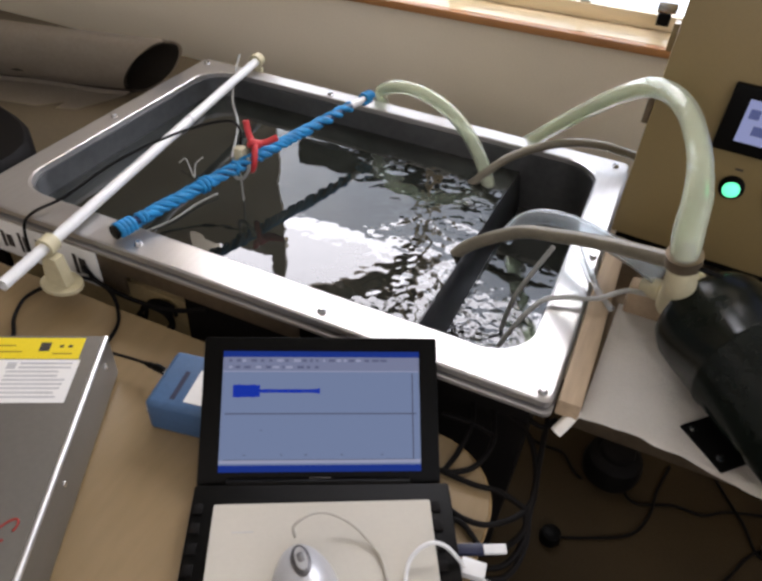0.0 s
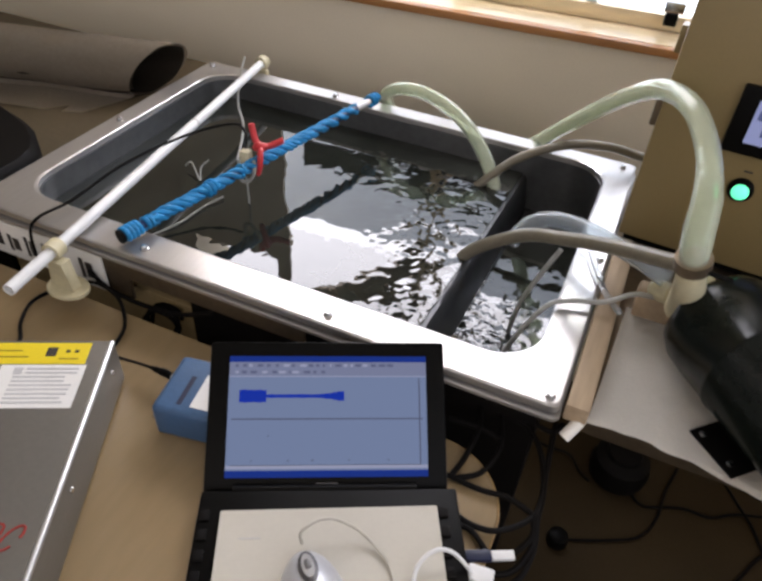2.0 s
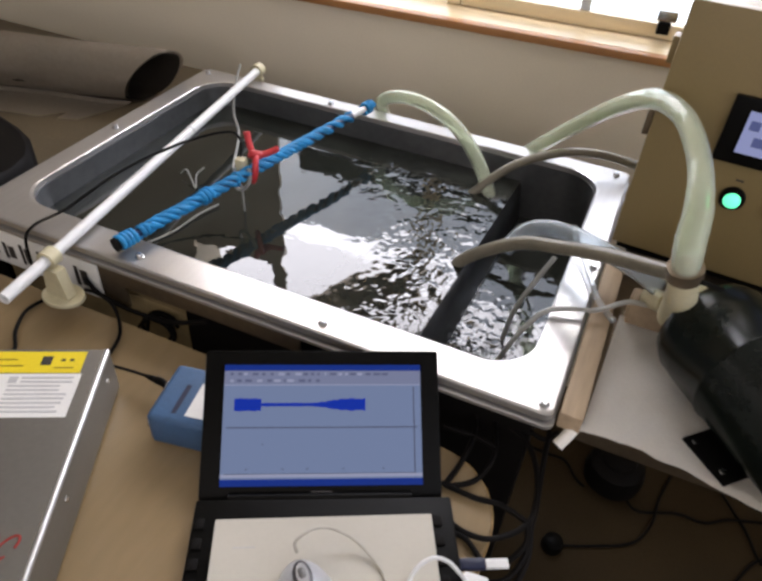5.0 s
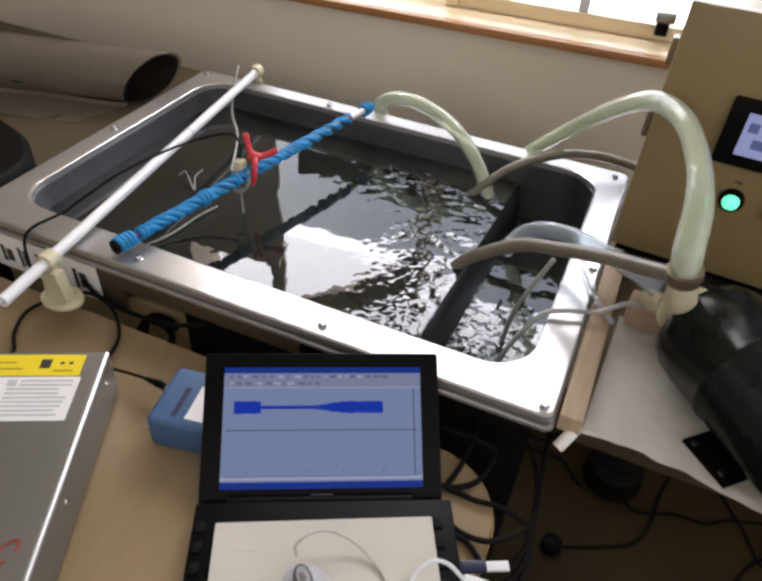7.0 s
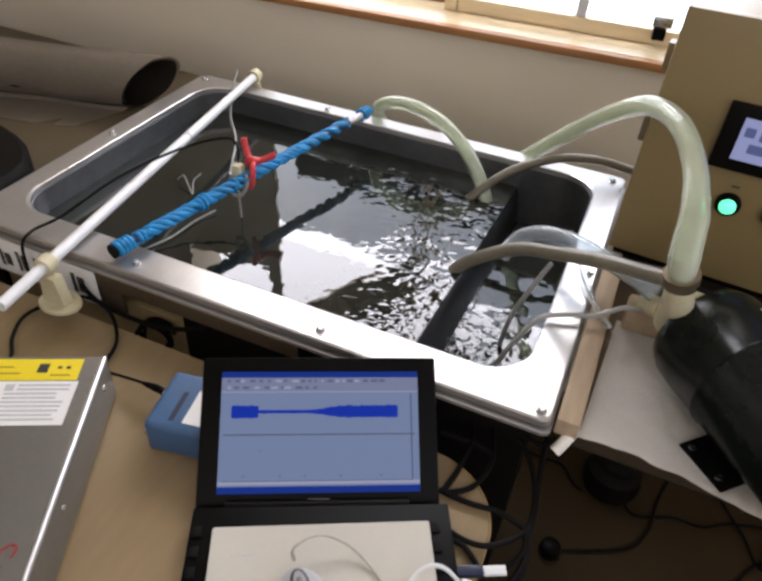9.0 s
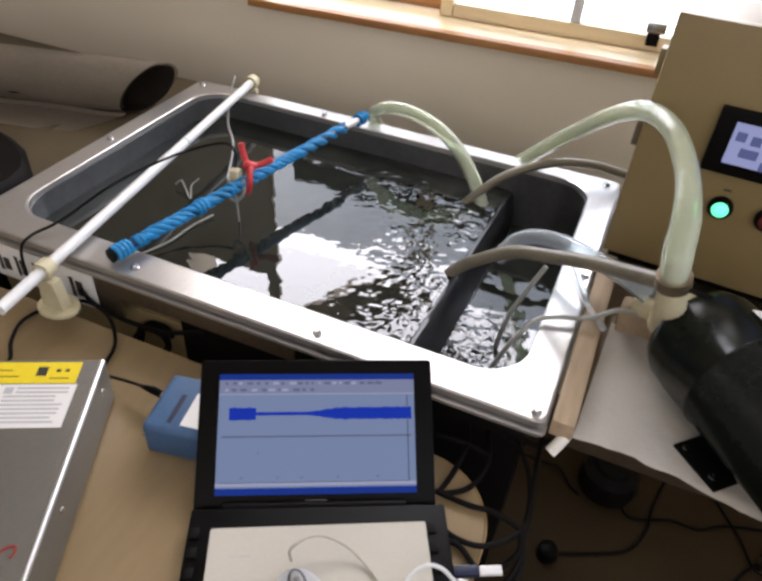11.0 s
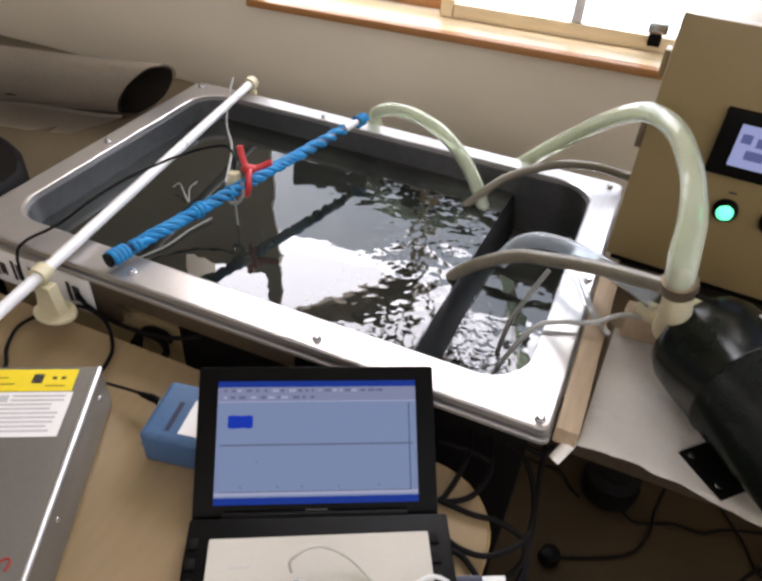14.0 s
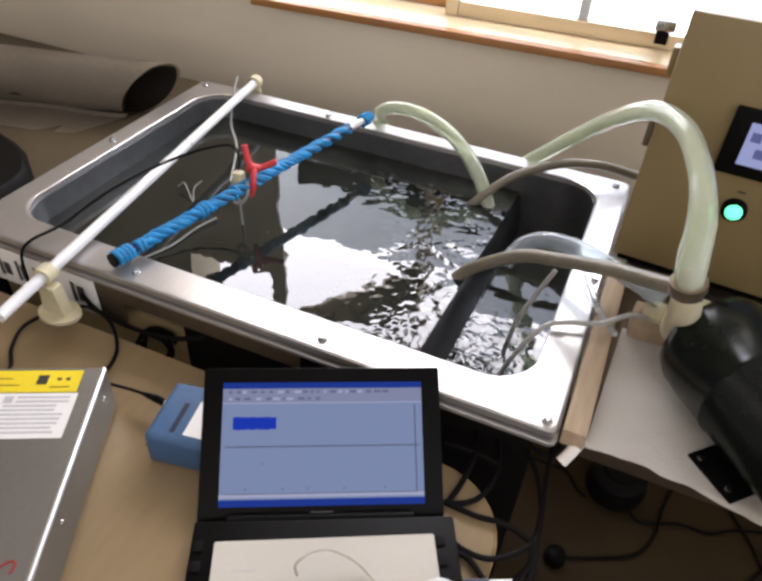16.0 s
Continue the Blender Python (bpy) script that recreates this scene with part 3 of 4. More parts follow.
single("usb_cable", tube([wl(0.084, -0.125, 0.0274), wl(0.0877, -0.0957, 0.030), wl(0.098, -0.0819, 0.036), wl(0.1127, -0.0758, 0.040), wl(0.1278, -0.0766, 0.034), wl(0.1402, -0.0843, 0.024), wl(0.150, -0.089, 0.012), wl(0.175, -0.105, 0.004), wl(0.20, -0.14, 0.004)], 0.0022, 8),
       PVC, "white usb cable looping beside the laptop", "cable")
single("usb_connector", box(-0.013, -0.009, 0, 0.013, 0.009, 0.011, 0.0025), PVC, "white usb cable connector lying by the laptop", "plug").matrix_world = LAP @ pose(0.156, -0.089, 0.0045, 0, 0, -20)
plug = empty("usb_plug", LAP @ pose(0.1445, -0.068, 0.0105, 0, 0, 0), "blue and white usb plug in the laptop's side", "plug")
part("body", box(-0.001, -0.006, -0.003, 0.026, 0.006, 0.003, 0.0015), USB_BLUE, plug)
part("shell", box(0.0262, -0.005, -0.0025, 0.050, 0.005, 0.0025, 0.001), PVC, plug, "white plug shell")

# ---- power supply box ----
PS = pose(0.362, -0.152, DESK, 0, 0, 27)
psu = empty("power_supply_box", PS, "silver-grey metal instrument case with warning label", "instrument")
part("case", box(-0.26, -0.36, 0.003, 0.0, 0.0, 0.070, 0.004, 3), PSU, psu)
# Pale metal along the corner gives the window's glint by its colour.
part("corner_strip", tube([(-0.002, -0.357, 0.0686), (-0.002, -0.003, 0.0686)], 0.0034, 10, straight=True), EDGE_GLINT, psu, "metal corner, its window glint put into a pale colour")
for sy in (-0.03, -0.19, -0.33):
    part("screw", lathe([(0.0035, 0), (0.003, 0.0015), (0.001, 0.0018)], 10, pose(0, sy, 0.045, 0, 90)), CHROME, psu)
ylab = part("warning_label", box(-0.21, -0.040, 0.0702, -0.0235, -0.006, 0.0706), YELLOW, psu, "yellow warning strip", False)
part("label_mark", box(-0.072, -0.028, 0.0707, -0.060, -0.014, 0.0709), INK, ylab, smooth=False)
for x in (-0.05, -0.04):
    part("label_mark", box(x, -0.022, 0.0707, x + 0.005, -0.018, 0.0709), INK, ylab, smooth=False)
for x, y, w in ((-0.055, -0.033, 0.022), (-0.14, -0.02, 0.04), (-0.14, -0.03, 0.05)):
    part("label_mark", box(x, y, 0.0707, x + w, y + 0.0018, 0.0709), mat("brown_ink", (0.30, 0.2, 0.02), 0.5), ylab, smooth=False)
wlab = part("text_label", box(-0.115, -0.105, 0.0702, -0.0205, -0.0415, 0.0706), LABEL_W, psu, "white label with grey lines of print", False)
random.seed(2)
for k in range(9):
    y = -0.049 - 0.0062 * k
    part("print_line", box(-0.097 + (0.012 if k < 2 else 0), y, 0.0707, -0.085 + random.uniform(0.045, 0.058), y + 0.0028, 0.0709), GREY_INK, wlab, smooth=False)
part("print_line", box(-0.099, -0.056, 0.0707, -0.089, -0.046, 0.0709), GREY_INK, wlab, smooth=False)
for rx, ry in ((-0.048, -0.254), (-0.028, -0.256)):
    pts = [Vector((rx + 0.0075 * math.cos(a * math.pi / 9) + 0.006 * math.sin(a * math.pi / 9), ry + 0.0125 * math.sin(a * math.pi / 9), 0.0704)) for a in range(17)]
    part("marker_ring", tube(pts, 0.0012, 6, straight=True), RED_INK, psu, "red marker stroke")
single("power_cable", tube([(0.215, -0.19, 0.79), (0.199, -0.164, 0.777), (0.175, -0.14, 0.777), (0.157, -0.105, 0.777), (0.162, -0.075, 0.777), (0.181, -0.058, 0.780), (0.211, -0.040, 0.788), (0.259, -0.045, 0.784), (0.298, -0.076, 0.778), (0.313, -0.109, 0.777), (0.318, -0.15, 0.778)], 0.0027, 8),
       BLACK_MATT, "thin black lead looped behind the metal case", "cable")

# ---- blue interface box ----
BB = pose(0.4505, -0.2025, DESK, 0, 0, 10.5)
blue = empty("interface_box", BB, "blue plastic signal interface box on the table", "instrument")
part("case", box(0, 0, 0.0, 0.13, 0.086, 0.048, 0.007, 3), BLUE_BOX, blue)
part("label", box(0.043, 0.012, 0.0481, 0.10, 0.062, 0.0486), LABEL_W, blue, "white label", False)
part("lettering", box(0.026, 0.012, 0.0481, 0.032, 0.056, 0.0484), USB_BLUE, blue, smooth=False)
part("socket", lathe([(0.005, 0), (0.005, 0.010), (0.003, 0.010)], 14, pose(0.0, 0.066, 0.024, 0, -90)), CHROME, blue)
part("socket", lathe([(0.004, 0), (0.004, 0.006), (0.002, 0.006)], 14, pose(0.0, 0.012, 0.018, 0, -90)), CHROME, blue)
SO = BB @ Vector((-0.010, 0.066, 0.024))
lead = empty("signal_lead", Matrix.Translation(SO), "black signal lead with a slim plug", "cable")
part("plug", tube([(0.0, 0.0, 0.0), (-0.010, 0.002, 0.0), (-0.026, 0.003, -0.002), (-0.034, 0.003, -0.002)], [0.0048, 0.0052, 0.004, 0.0028], 10), BLACK, lead)
part("cord", tube([(-0.034, 0.003, -0.002), (-0.055, 0.002, -0.003), (-0.085, -0.004, 0.0)], 0.0019, 8), BLACK_MATT, lead)

# ---- pipe and cord-wrapped rod across the tank ----
A, B = Vector((0.102, 0.612, 0.868)), Vector((0.206, -0.157, 0.860))
pipe = empty("pipe_rail", pose(0.15, 0.25, 0.85), "white plastic pipe laid across the tank in brackets", "pipe")
PI = pose(-0.15, -0.25, -0.85)


def ppart(name, bm, m, label="", host=None, origin=None):
    bmesh.ops.transform(bm, matrix=PI, verts=bm.verts)
    return part(name, bm, m, host or pipe, label)


ppart("pipe", tube([A, B], 0.0082, 18, straight=True, hollow=0.75), PVC)
ppart("joint_mark", tube([A.lerp(B, 0.385), A.lerp(B, 0.392)], 0.0086, 18, straight=True), GREY_INK)
for k, plate_z in ((0.885, 0.800), (0.02, 0.845)):
    c = A.lerp(B, k)
    d = (B - A).normalized()
    ppart("bracket_ring", tube([c - d * 0.009, c + d * 0.009], 0.0135, 18, straight=True, hollow=0.64), CREAM, "cream plastic pipe ring")
    if k > 0.5:
        s = c + Vector((0.006, -0.004, 0))
        ppart("bracket_post", loops(bmesh.new(), [[(s.x + u * w, s.y + v * 0.008, z) for u, v in ((-1, -1), (1, -1), (1, 1), (-1, 1))] for w, z in ((0.019, plate_z + 0.003), (0.012, c.z - 0.013))], cap0=True, cap1=True), CREAM, "cream bracket post")
        ppart("bracket_foot", plate([(s.x + 0.002 + 0.032 * math.cos(a * math.pi / 12), s.y + 0.024 * math.sin(a * math.pi / 12)) for a in range(24)], plate_z - 0.003, plate_z + 0.0025, 0.001), CREAM, "oval cream bracket foot")
    else:
        ppart("bracket_post", box(c.x - 0.012, c.y - 0.006, 0.800, c.x + 0.012, c.y + 0.004, c.z - 0.012, 0.002), CREAM, "cream bracket post")

R0, R1 = Vector((0.257, -0.009, 0.866)), Vector((0.388, 0.548, 0.878))
rod = empty("wrapped_rod", pose(0.32, 0.26, 0.85), "rod wound with bright blue cord across the tank", "rod")
RI = pose(-0.32, -0.26, -0.85)


def rpart(name, bm, m, label=""):
    bmesh.ops.transform(bm, matrix=RI, verts=bm.verts)
    return part(name, bm, m, rod, label)


rdir = (R1 - R0).normalized()
rpart("rod", tube([R0, R1 - rdir * 0.062], 0.0066, 14, straight=True), ROPE_DARK)
rpart("bare_rod", tube([R1 - rdir * 0.0618, R1 - rdir * 0.024], 0.0062, 14, straight=True), PVC, "bare white end of the rod")
rpart("rod_end", tube([R1 - rdir * 0.0238, R1], 0.007, 14, straight=True), ROPE_DARK)
rd = (R1 - R0).normalized()
ru = rd.cross(Vector((0, 0, 1))).normalized()
rv = rd.cross(ru)
LEN = (R1 - R0).length


def winding(s0, s1, pitch, rad, r, phase):
    n = max(6, int((s1 - s0) / abs(pitch) * 10))
    return tube([R0 + rd * (s0 + (s1 - s0) * i / n) + rad * (math.cos(phase + 2 * math.pi * (s0 + (s1 - s0) * i / n) / pitch) * ru + math.sin(phase + 2 * math.pi * (s0 + (s1 - s0) * i / n) / pitch) * rv) for i in range(n + 1)], r, 7, straight=True)


for i, ph in enumerate((0, 1.3, 2.5, 3.7, 5.0)):
    rpart("cord", winding(0.044 + 0.003 * i, LEN - 0.066 + 0.002 * i, 0.062 - 0.002 * i, 0.0062 + 0.0005 * (i % 3), 0.0039, ph), ROPE, "bright blue twisted cord" if i == 0 else "")
rpart("end_winding", winding(0.002, 0.028, 0.0068, 0.0092, 0.0038, 0), ROPE)
rpart("end_winding", winding(0.036, 0.05, 0.007, 0.0075, 0.0034, 0), ROPE)
rpart("end_winding", winding(0.22, 0.226, 0.006, 0.0098, 0.0030, 2), ROPE)
rpart("end_winding", winding(0.15, 0.168, 0.008, 0.0098, 0.0036, 0), ROPE)
rpart("end_winding", winding(LEN - 0.026, LEN - 0.003, 0.0078, 0.0088, 0.0038, 0), ROPE)
rpart("end_cap", lathe([(0.0105, 0), (0.0105, 0.004)], 16, Matrix.Translation(R0 - rd * 0.003) @ rd.to_track_quat("Z", "Y").to_matrix().to_4x4()), BLACK)

# red rubber tie, the sensor hung from the rod, leads
K = Vector((0.315, 0.252, 0.880))
tie = empty("rubber_tie", Matrix.Translation(K), "red rubber tubing knotted round the wrapped rod", "tie")
part("tail", tube([(0.0, 0.004, 0.012), (-0.010, 0.006, 0.022), (-0.018, 0.010, 0.046)], 0.0052, 10), RED, tie)
part("tail", tube([(0.0, 0.004, 0.012), (0.014, 0.014, 0.014), (0.030, 0.026, 0.022)], 0.0052, 10), RED, tie)
part("loop", tube([(0.002, 0.006, 0.014), (0.010, -0.012, 0.010), (0.012, -0.018, -0.008), (0.004, -0.014, -0.026), (-0.004, -0.002, -0.02), (-0.003, 0.006, 0.0), (0.0, 0.004, 0.012)], 0.0048, 10), RED, tie)
part("knot", tube([(-0.007, 0.003, 0.010), (0.0, 0.0, 0.016), (0.008, 0.008, 0.012)], 0.0068, 10), RED, tie)
sens = empty("hanging_probe", Matrix.Translation(K + Vector((-0.012, -0.015, 0))), "cream probe holder with a thin rod into the water", "probe")
part("holder", box(-0.012, -0.008, -0.012, 0.005, 0.008, 0.012, 0.004), CREAM, sens)
part("wire_loop", tube([(-0.012, -0.008, -0.004), (-0.008, -0.014, -0.034), (0.006, -0.014, -0.036), (0.018, -0.012, -0.018), (0.014, -0.004, 0.0)], 0.003, 8), TUBE, sens)
part("probe_rod", tube([(0.002, -0.012, -0.03), (0.004, -0.012, -0.115)], 0.0016, 8, straight=True), TUBE, sens)
single("probe_lead", tube([(0.298, 0.24, 0.892), (0.285, 0.262, 0.906), (0.25, 0.275, 0.908), (0.19, 0.225, 0.893), (0.15, 0.125, 0.88), (0.13, 0.03, 0.862), (0.112, -0.015, 0.855), (0.108, -0.034, 0.84), (0.104, -0.036, 0.79)], 0.0022, 8),
       BLACK_MATT, "thin black probe lead running over the rim", "cable")
single("air_tube", tube([(0.083, 0.566, 0.886), (0.095, 0.53, 0.866), (0.125, 0.47, 0.835), (0.165, 0.425, 0.815), (0.205, 0.345, 0.800), (0.235, 0.28, 0.79), (0.25, 0.24, 0.775)], 0.0023, 8),
       TUBE, "thin milky air tube sagging into the tank", "tube")
single("wire_tie", tube([(0.150, 0.262, 0.808), (0.160, 0.267, 0.816), (0.176, 0.256, 0.812), (0.194, 0.244, 0.801), (0.182, 0.266, 0.812), (0.188, 0.282, 0.820)], 0.0014, 7),
       TUBE, "twisted end of pale wire at the water", "wire")
single("drain_tube", tube([(0.262, 0.215, 0.805), (0.25, 0.175, 0.804), (0.243, 0.12, 0.803), (0.225, 0.075, 0.802)], 0.0016, 8), TUBE, "milky tube lying at the water surface", "tube")

# ---- hoses ----
hose = empty("delivery_hose", pose(0.7, 0.5, 0.85), "wide clear greenish vinyl hose from pump to tank", "hose")
HO = pose(-0.7, -0.5, -0.85)
for nm, pts, rs, lb in (("rising_arch", [(0.957, 0.1015, 1.002), (0.955, 0.105, 1.013), (0.952, 0.118, 1.032), (0.949, 0.15, 1.06), (0.937, 0.21, 1.081), (0.91, 0.28, 1.095), (0.872, 0.35, 1.081), (0.828, 0.43, 1.028), (0.781, 0.5, 0.962), (0.736, 0.55, 0.901), (0.689, 0.6, 0.836), (0.647, 0.63, 0.783), (0.60, 0.645, 0.74)],
                         [0.0155] * 8 + [0.016] * 4 + [0.0165] * 8 + [0.016] * 4 + [0.015] * 3 + [0.014] * 3 + [0.0134] * 67, "wide greenish hose arching over the rim"),
                        ("inlet_loop", [(0.47, 0.65, 0.73), (0.415, 0.635, 0.775), (0.392, 0.615, 0.822), (0.388, 0.595, 0.858), (0.402, 0.575, 0.882), (0.438, 0.56, 0.902), (0.486, 0.55, 0.906), (0.54, 0.535, 0.896), (0.586, 0.52, 0.872), (0.625, 0.5, 0.839), (0.653, 0.48, 0.802), (0.668, 0.465, 0.765)],
                         [0.0125], "clear hose end bent down into the water"),
                        ("hidden_run", [(0.60, 0.645, 0.739), (0.54, 0.65, 0.72), (0.47, 0.65, 0.729)], [0.014], "")):
    bm = tube(pts, rs if len(rs) > 1 else rs[0], 18, hollow=0.74)
    bmesh.ops.transform(bm, matrix=HO, verts=bm.verts)
    part(nm, bm, HOSE_GREEN, hose, lb)
single("return_hose", tube([(0.600, 0.475, 0.775), (0.623, 0.47, 0.794), (0.681, 0.5, 0.852), (0.753, 0.53, 0.884), (0.815, 0.55, 0.889), (0.862, 0.565, 0.880), (0.90, 0.60, 0.86)], 0.0078, 14), HOSE_GREY, "grey vinyl hose over the back of the rim", "hose")
single("suction_hose", tube([(0.640, 0.24, 0.70), (0.653, 0.25, 0.75), (0.679, 0.26, 0.809), (0.754, 0.25, 0.873), (0.817, 0.22, 0.908), (0.879, 0.18, 0.943), (0.95, 0.12, 0.985)], 0.0098, 14), HOSE_GREY, "grey suction hose from the tank to the pump", "hose")
single("overflow_hose", tube([(0.738, 0.268, 0.845), (0.745, 0.285, 0.853), (0.757, 0.297, 0.866), (0.784, 0.295, 0.883), (0.827, 0.275, 0.897), (0.871, 0.25, 0.903), (0.92, 0.22, 0.906), (0.952, 0.205, 0.90)], 0.0125, 14, hollow=0.8), HOSE_CLEAR, "clear bluish hose from the overflow basin to the pump", "hose")
single("clear_tube", tube([(0.822, 0.325, 0.88), (0.83, 0.309, 0.872), (0.85, 0.279, 0.860), (0.872, 0.23, 0.857), (0.886, 0.197, 0.858), (0.91, 0.165, 0.858)], 0.0042, 10), HOSE_CLEAR, "clear tube lying across the side rim", "tube")
single("thin_tube", tube([(0.812, 0.245, 0.872), (0.795, 0.232, 0.83), (0.778, 0.213, 0.78), (0.770, 0.20, 0.70)], 0.0036, 8), TUBE, "thin milky tube dipping into the overflow basin", "tube")
single("thin_tube", tube([(0.768, 0.10, 0.70), (0.79, 0.12, 0.79), (0.82, 0.142, 0.850), (0.85, 0.158, 0.860), (0.887, 0.172, 0.862), (0.92, 0.19, 0.875), (0.945, 0.2, 0.872)], 0.0034, 8), TUBE, "milky tube lying over the side rim", "tube")

# ---- pump bench, cloth, pump ----
bench = empty("pump_bench", pose(1.15, 0.25, 0), "low brown bench that carries the pump", "bench")
part("top", box(-0.245, -0.24, 0.79, 0.6, 0.33, 0.8235, 0.003), STEEL_DARK, bench)
for lx in (0.30, 0.57):
    for ly in ((0.30,) if lx < 0.4 else (-0.19, 0.30)):
        part("leg", box(lx - 0.018, ly - 0.018, 0, lx + 0.018, ly + 0.018, 0.7895, 0.002), STEEL_DARK, bench)
single("plank", box(0.881, -0.010, 0.8238, 0.908, 0.345, 0.849, 0.003), PLANK, "narrow raw timber batten beside the rim", "plank")


def drape(x, y):
    z = 0.831 + 0.0045 * noise.noise(Vector((x * 16, y * 16, 1))) + 0.0012 * noise.noise(Vector((x * 70, y * 70, 3)))
    edge = 0.004 + 0.006 * noise.noise(Vector((x * 14, 0.5, 2)))
    if y < edge:
        z -= min(0.03, (edge - y) * 1.2)
    return z


bm = sheet(0, 0, 1, 1, 90, 60, lambda x, y: 0)
for v in bm.verts:
    u, w = v.co.x, v.co.y
    x = 0.909 + 0.010 * w + u * 0.44
    yf = -0.006 - 0.075 * max(0, u - 0.16) * (1 - 0.5 * u) + 0.004 * noise.noise(Vector((u * 12, 0, 5)))
    y = yf + (0.215 - yf) * w
    v.co = (x, y, drape(x, y - yf))
bmesh.ops.solidify(bm, geom=bm.faces, thickness=0.003)
single("towel", bm, CLOTH, "rumpled white towel spread under the pump", "cloth")
single("towel_corner", tube([(0.905, 0.004, 0.828), (0.897, -0.012, 0.818), (0.890, -0.022, 0.808)], 0.0075, 10), CLOTH, "twisted white end of cloth over the bench edge", "cloth")

AX = Vector((0.63, -0.776, 0)).normalized()
P0 = Vector((1.015, 0.150, 0.902))
MT = Matrix.Translation(P0) @ AX.to_track_quat("Z", "Y").to_matrix().to_4x4()
pump = empty("pump", Matrix.Translation((1.05, 0.1, 0.83)), "dark green electric pump with a cream pump head", "pump")
PU = pose(-1.05, -0.1, -0.83)


def mpart(name, bm, m, label="", host=None):
    bmesh.ops.transform(bm, matrix=PU, verts=bm.verts)
    return part(name, bm, m, host or pump, label)


mpart("motor_body", lathe([(1.08 * r, h) for r, h in ((0.020, -0.020), (0.045, -0.018), (0.058, -0.010), (0.0635, 0.004), (0.065, 0.03), (0.065, 0.075), (0.0665, 0.077), (0.0665, 0.080), (0.065, 0.082), (0.065, 0.25), (0.06, 0.262), (0.03, 0.27))], 48, MT), MOTOR)
lab = lathe([(0.0725, 0.035), (0.0725, 0.105)], 96, MT)
ctr = MT @ Vector((0, 0, 0.07))
bmesh.ops.delete(lab, geom=[f for f in lab.faces if len(f.verts) > 4 or not (0.72 < (f.calc_center_median() - ctr).normalized().z < 0.985 and (f.calc_center_median() - ctr).x > 0)], context="FACES")
mpart("rating_plate", lab, LABEL_W, "pale worn rating plate")
FT = Matrix.Translation((1.0507, 0.0164, 0.831)) @ Matrix.Rotation(radians(-45), 4, "Z")
ft = box(-0.034, -0.014, 0.0, 0.032, 0.034, 0.004, 0.001)
bmesh.ops.transform(ft, matrix=FT, verts=ft.verts)
mpart("foot", ft, BLACK, "black bolted foot plate")
ft = box(-0.032, 0.029, 0.004, 0.030, 0.034, 0.035, 0.001)
bmesh.ops.transform(ft, matrix=FT, verts=ft.verts)
mpart("foot_web", ft, BLACK)
for fx in (-0.024, 0.018):
    bm = lathe([(0.0045, 0.004), (0.0045, 0.0055), (0.002, 0.0065)], 12, FT @ pose(fx, -0.005, 0))
    mpart("foot_bolt", bm, CHROME)
mpart("pump_head", lathe([(0.012, -0.062), (0.026, -0.060), (0.031, -0.054), (0.031, -0.030), (0.028, -0.022), (0.02, -0.0205)], 36, MT), CREAM, "cream pump housing")
mpart("outlet", tube([(0.975, 0.175, 0.885), (0.972, 0.155, 0.92), (0.965, 0.118, 0.965), (0.957, 0.102, 1.004)], [0.0185] * 8 + [0.018] * 8 + [0.0165] * 9, 18), CREAM, "cream outlet neck")
mpart("hose_clamp", tube([(0.9585, 0.1045, 0.995), (0.9558, 0.1018, 1.009)], 0.0195, 20, straight=True), STEEL_DARK, "steel hose clamp")
mpart("clamp_screw", tube([(0.974, 0.096, 1.000), (0.998, 0.092, 1.000)], 0.0028, 8, straight=True), BLACK)
mpart("head_bracket", box(0.925, 0.20, 0.832, 0.99, 0.235, 0.87, 0.004), PLANK)
mpart("inlet", tube([(0.945, 0.215, 0.875), (0.965, 0.19, 0.89)], 0.014, 14, straight=True), CREAM)

# ---- control cabinet ----
CB = pose(0.8815, 0.362, 0.856, 0, 0, -4)
cab = empty("control_cabinet", CB, "beige enamel control cabinet with touch panel", "cabinet")
CH = 0.352
part("body", box(0, 0.006, 0, 0.30, 0.20, CH - 0.004, 0.003), CABINET, cab)
door = part("door", box(-0.003, -0.012, 0.002, 0.304, 0.005, CH, 0.003), CABINET, cab, "flat beige cabinet door")
part("hinge", box(-0.012, 0.004, 0.168, -0.0035, 0.014, 0.212, 0.002), STEEL_DARK, cab, "dark steel hinge pin")
part("hinge", box(-0.012, 0.010, 0.265, -0.0005, 0.03, 0.30, 0.002), CABINET, cab)
part("plinth", box(0.004, 0.03, -0.032, 0.30, 0.20, -0.0005), BLACK, cab)
touch = part("touch_panel", box(0.082, -0.022, 0.171, 0.207, -0.0125, 0.258, 0.003), BLACK, cab, "black framed touch panel")
part("display", box(0.104, -0.0232, 0.188, 0.189, -0.0222, 0.243), PANEL_GLOW, touch, "lit blue display", False)
for kx, kz, w in ((0.109, 0.228, 0.012), (0.127, 0.226, 0.012), (0.119, 0.208, 0.022), (0.147, 0.196, 0.016), (0.167, 0.226, 0.014)):
    part("display_key", box(kx, -0.0242, kz - 0.008, kx + w, -0.0234, kz + 0.004), PANEL_DIM, touch, smooth=False)
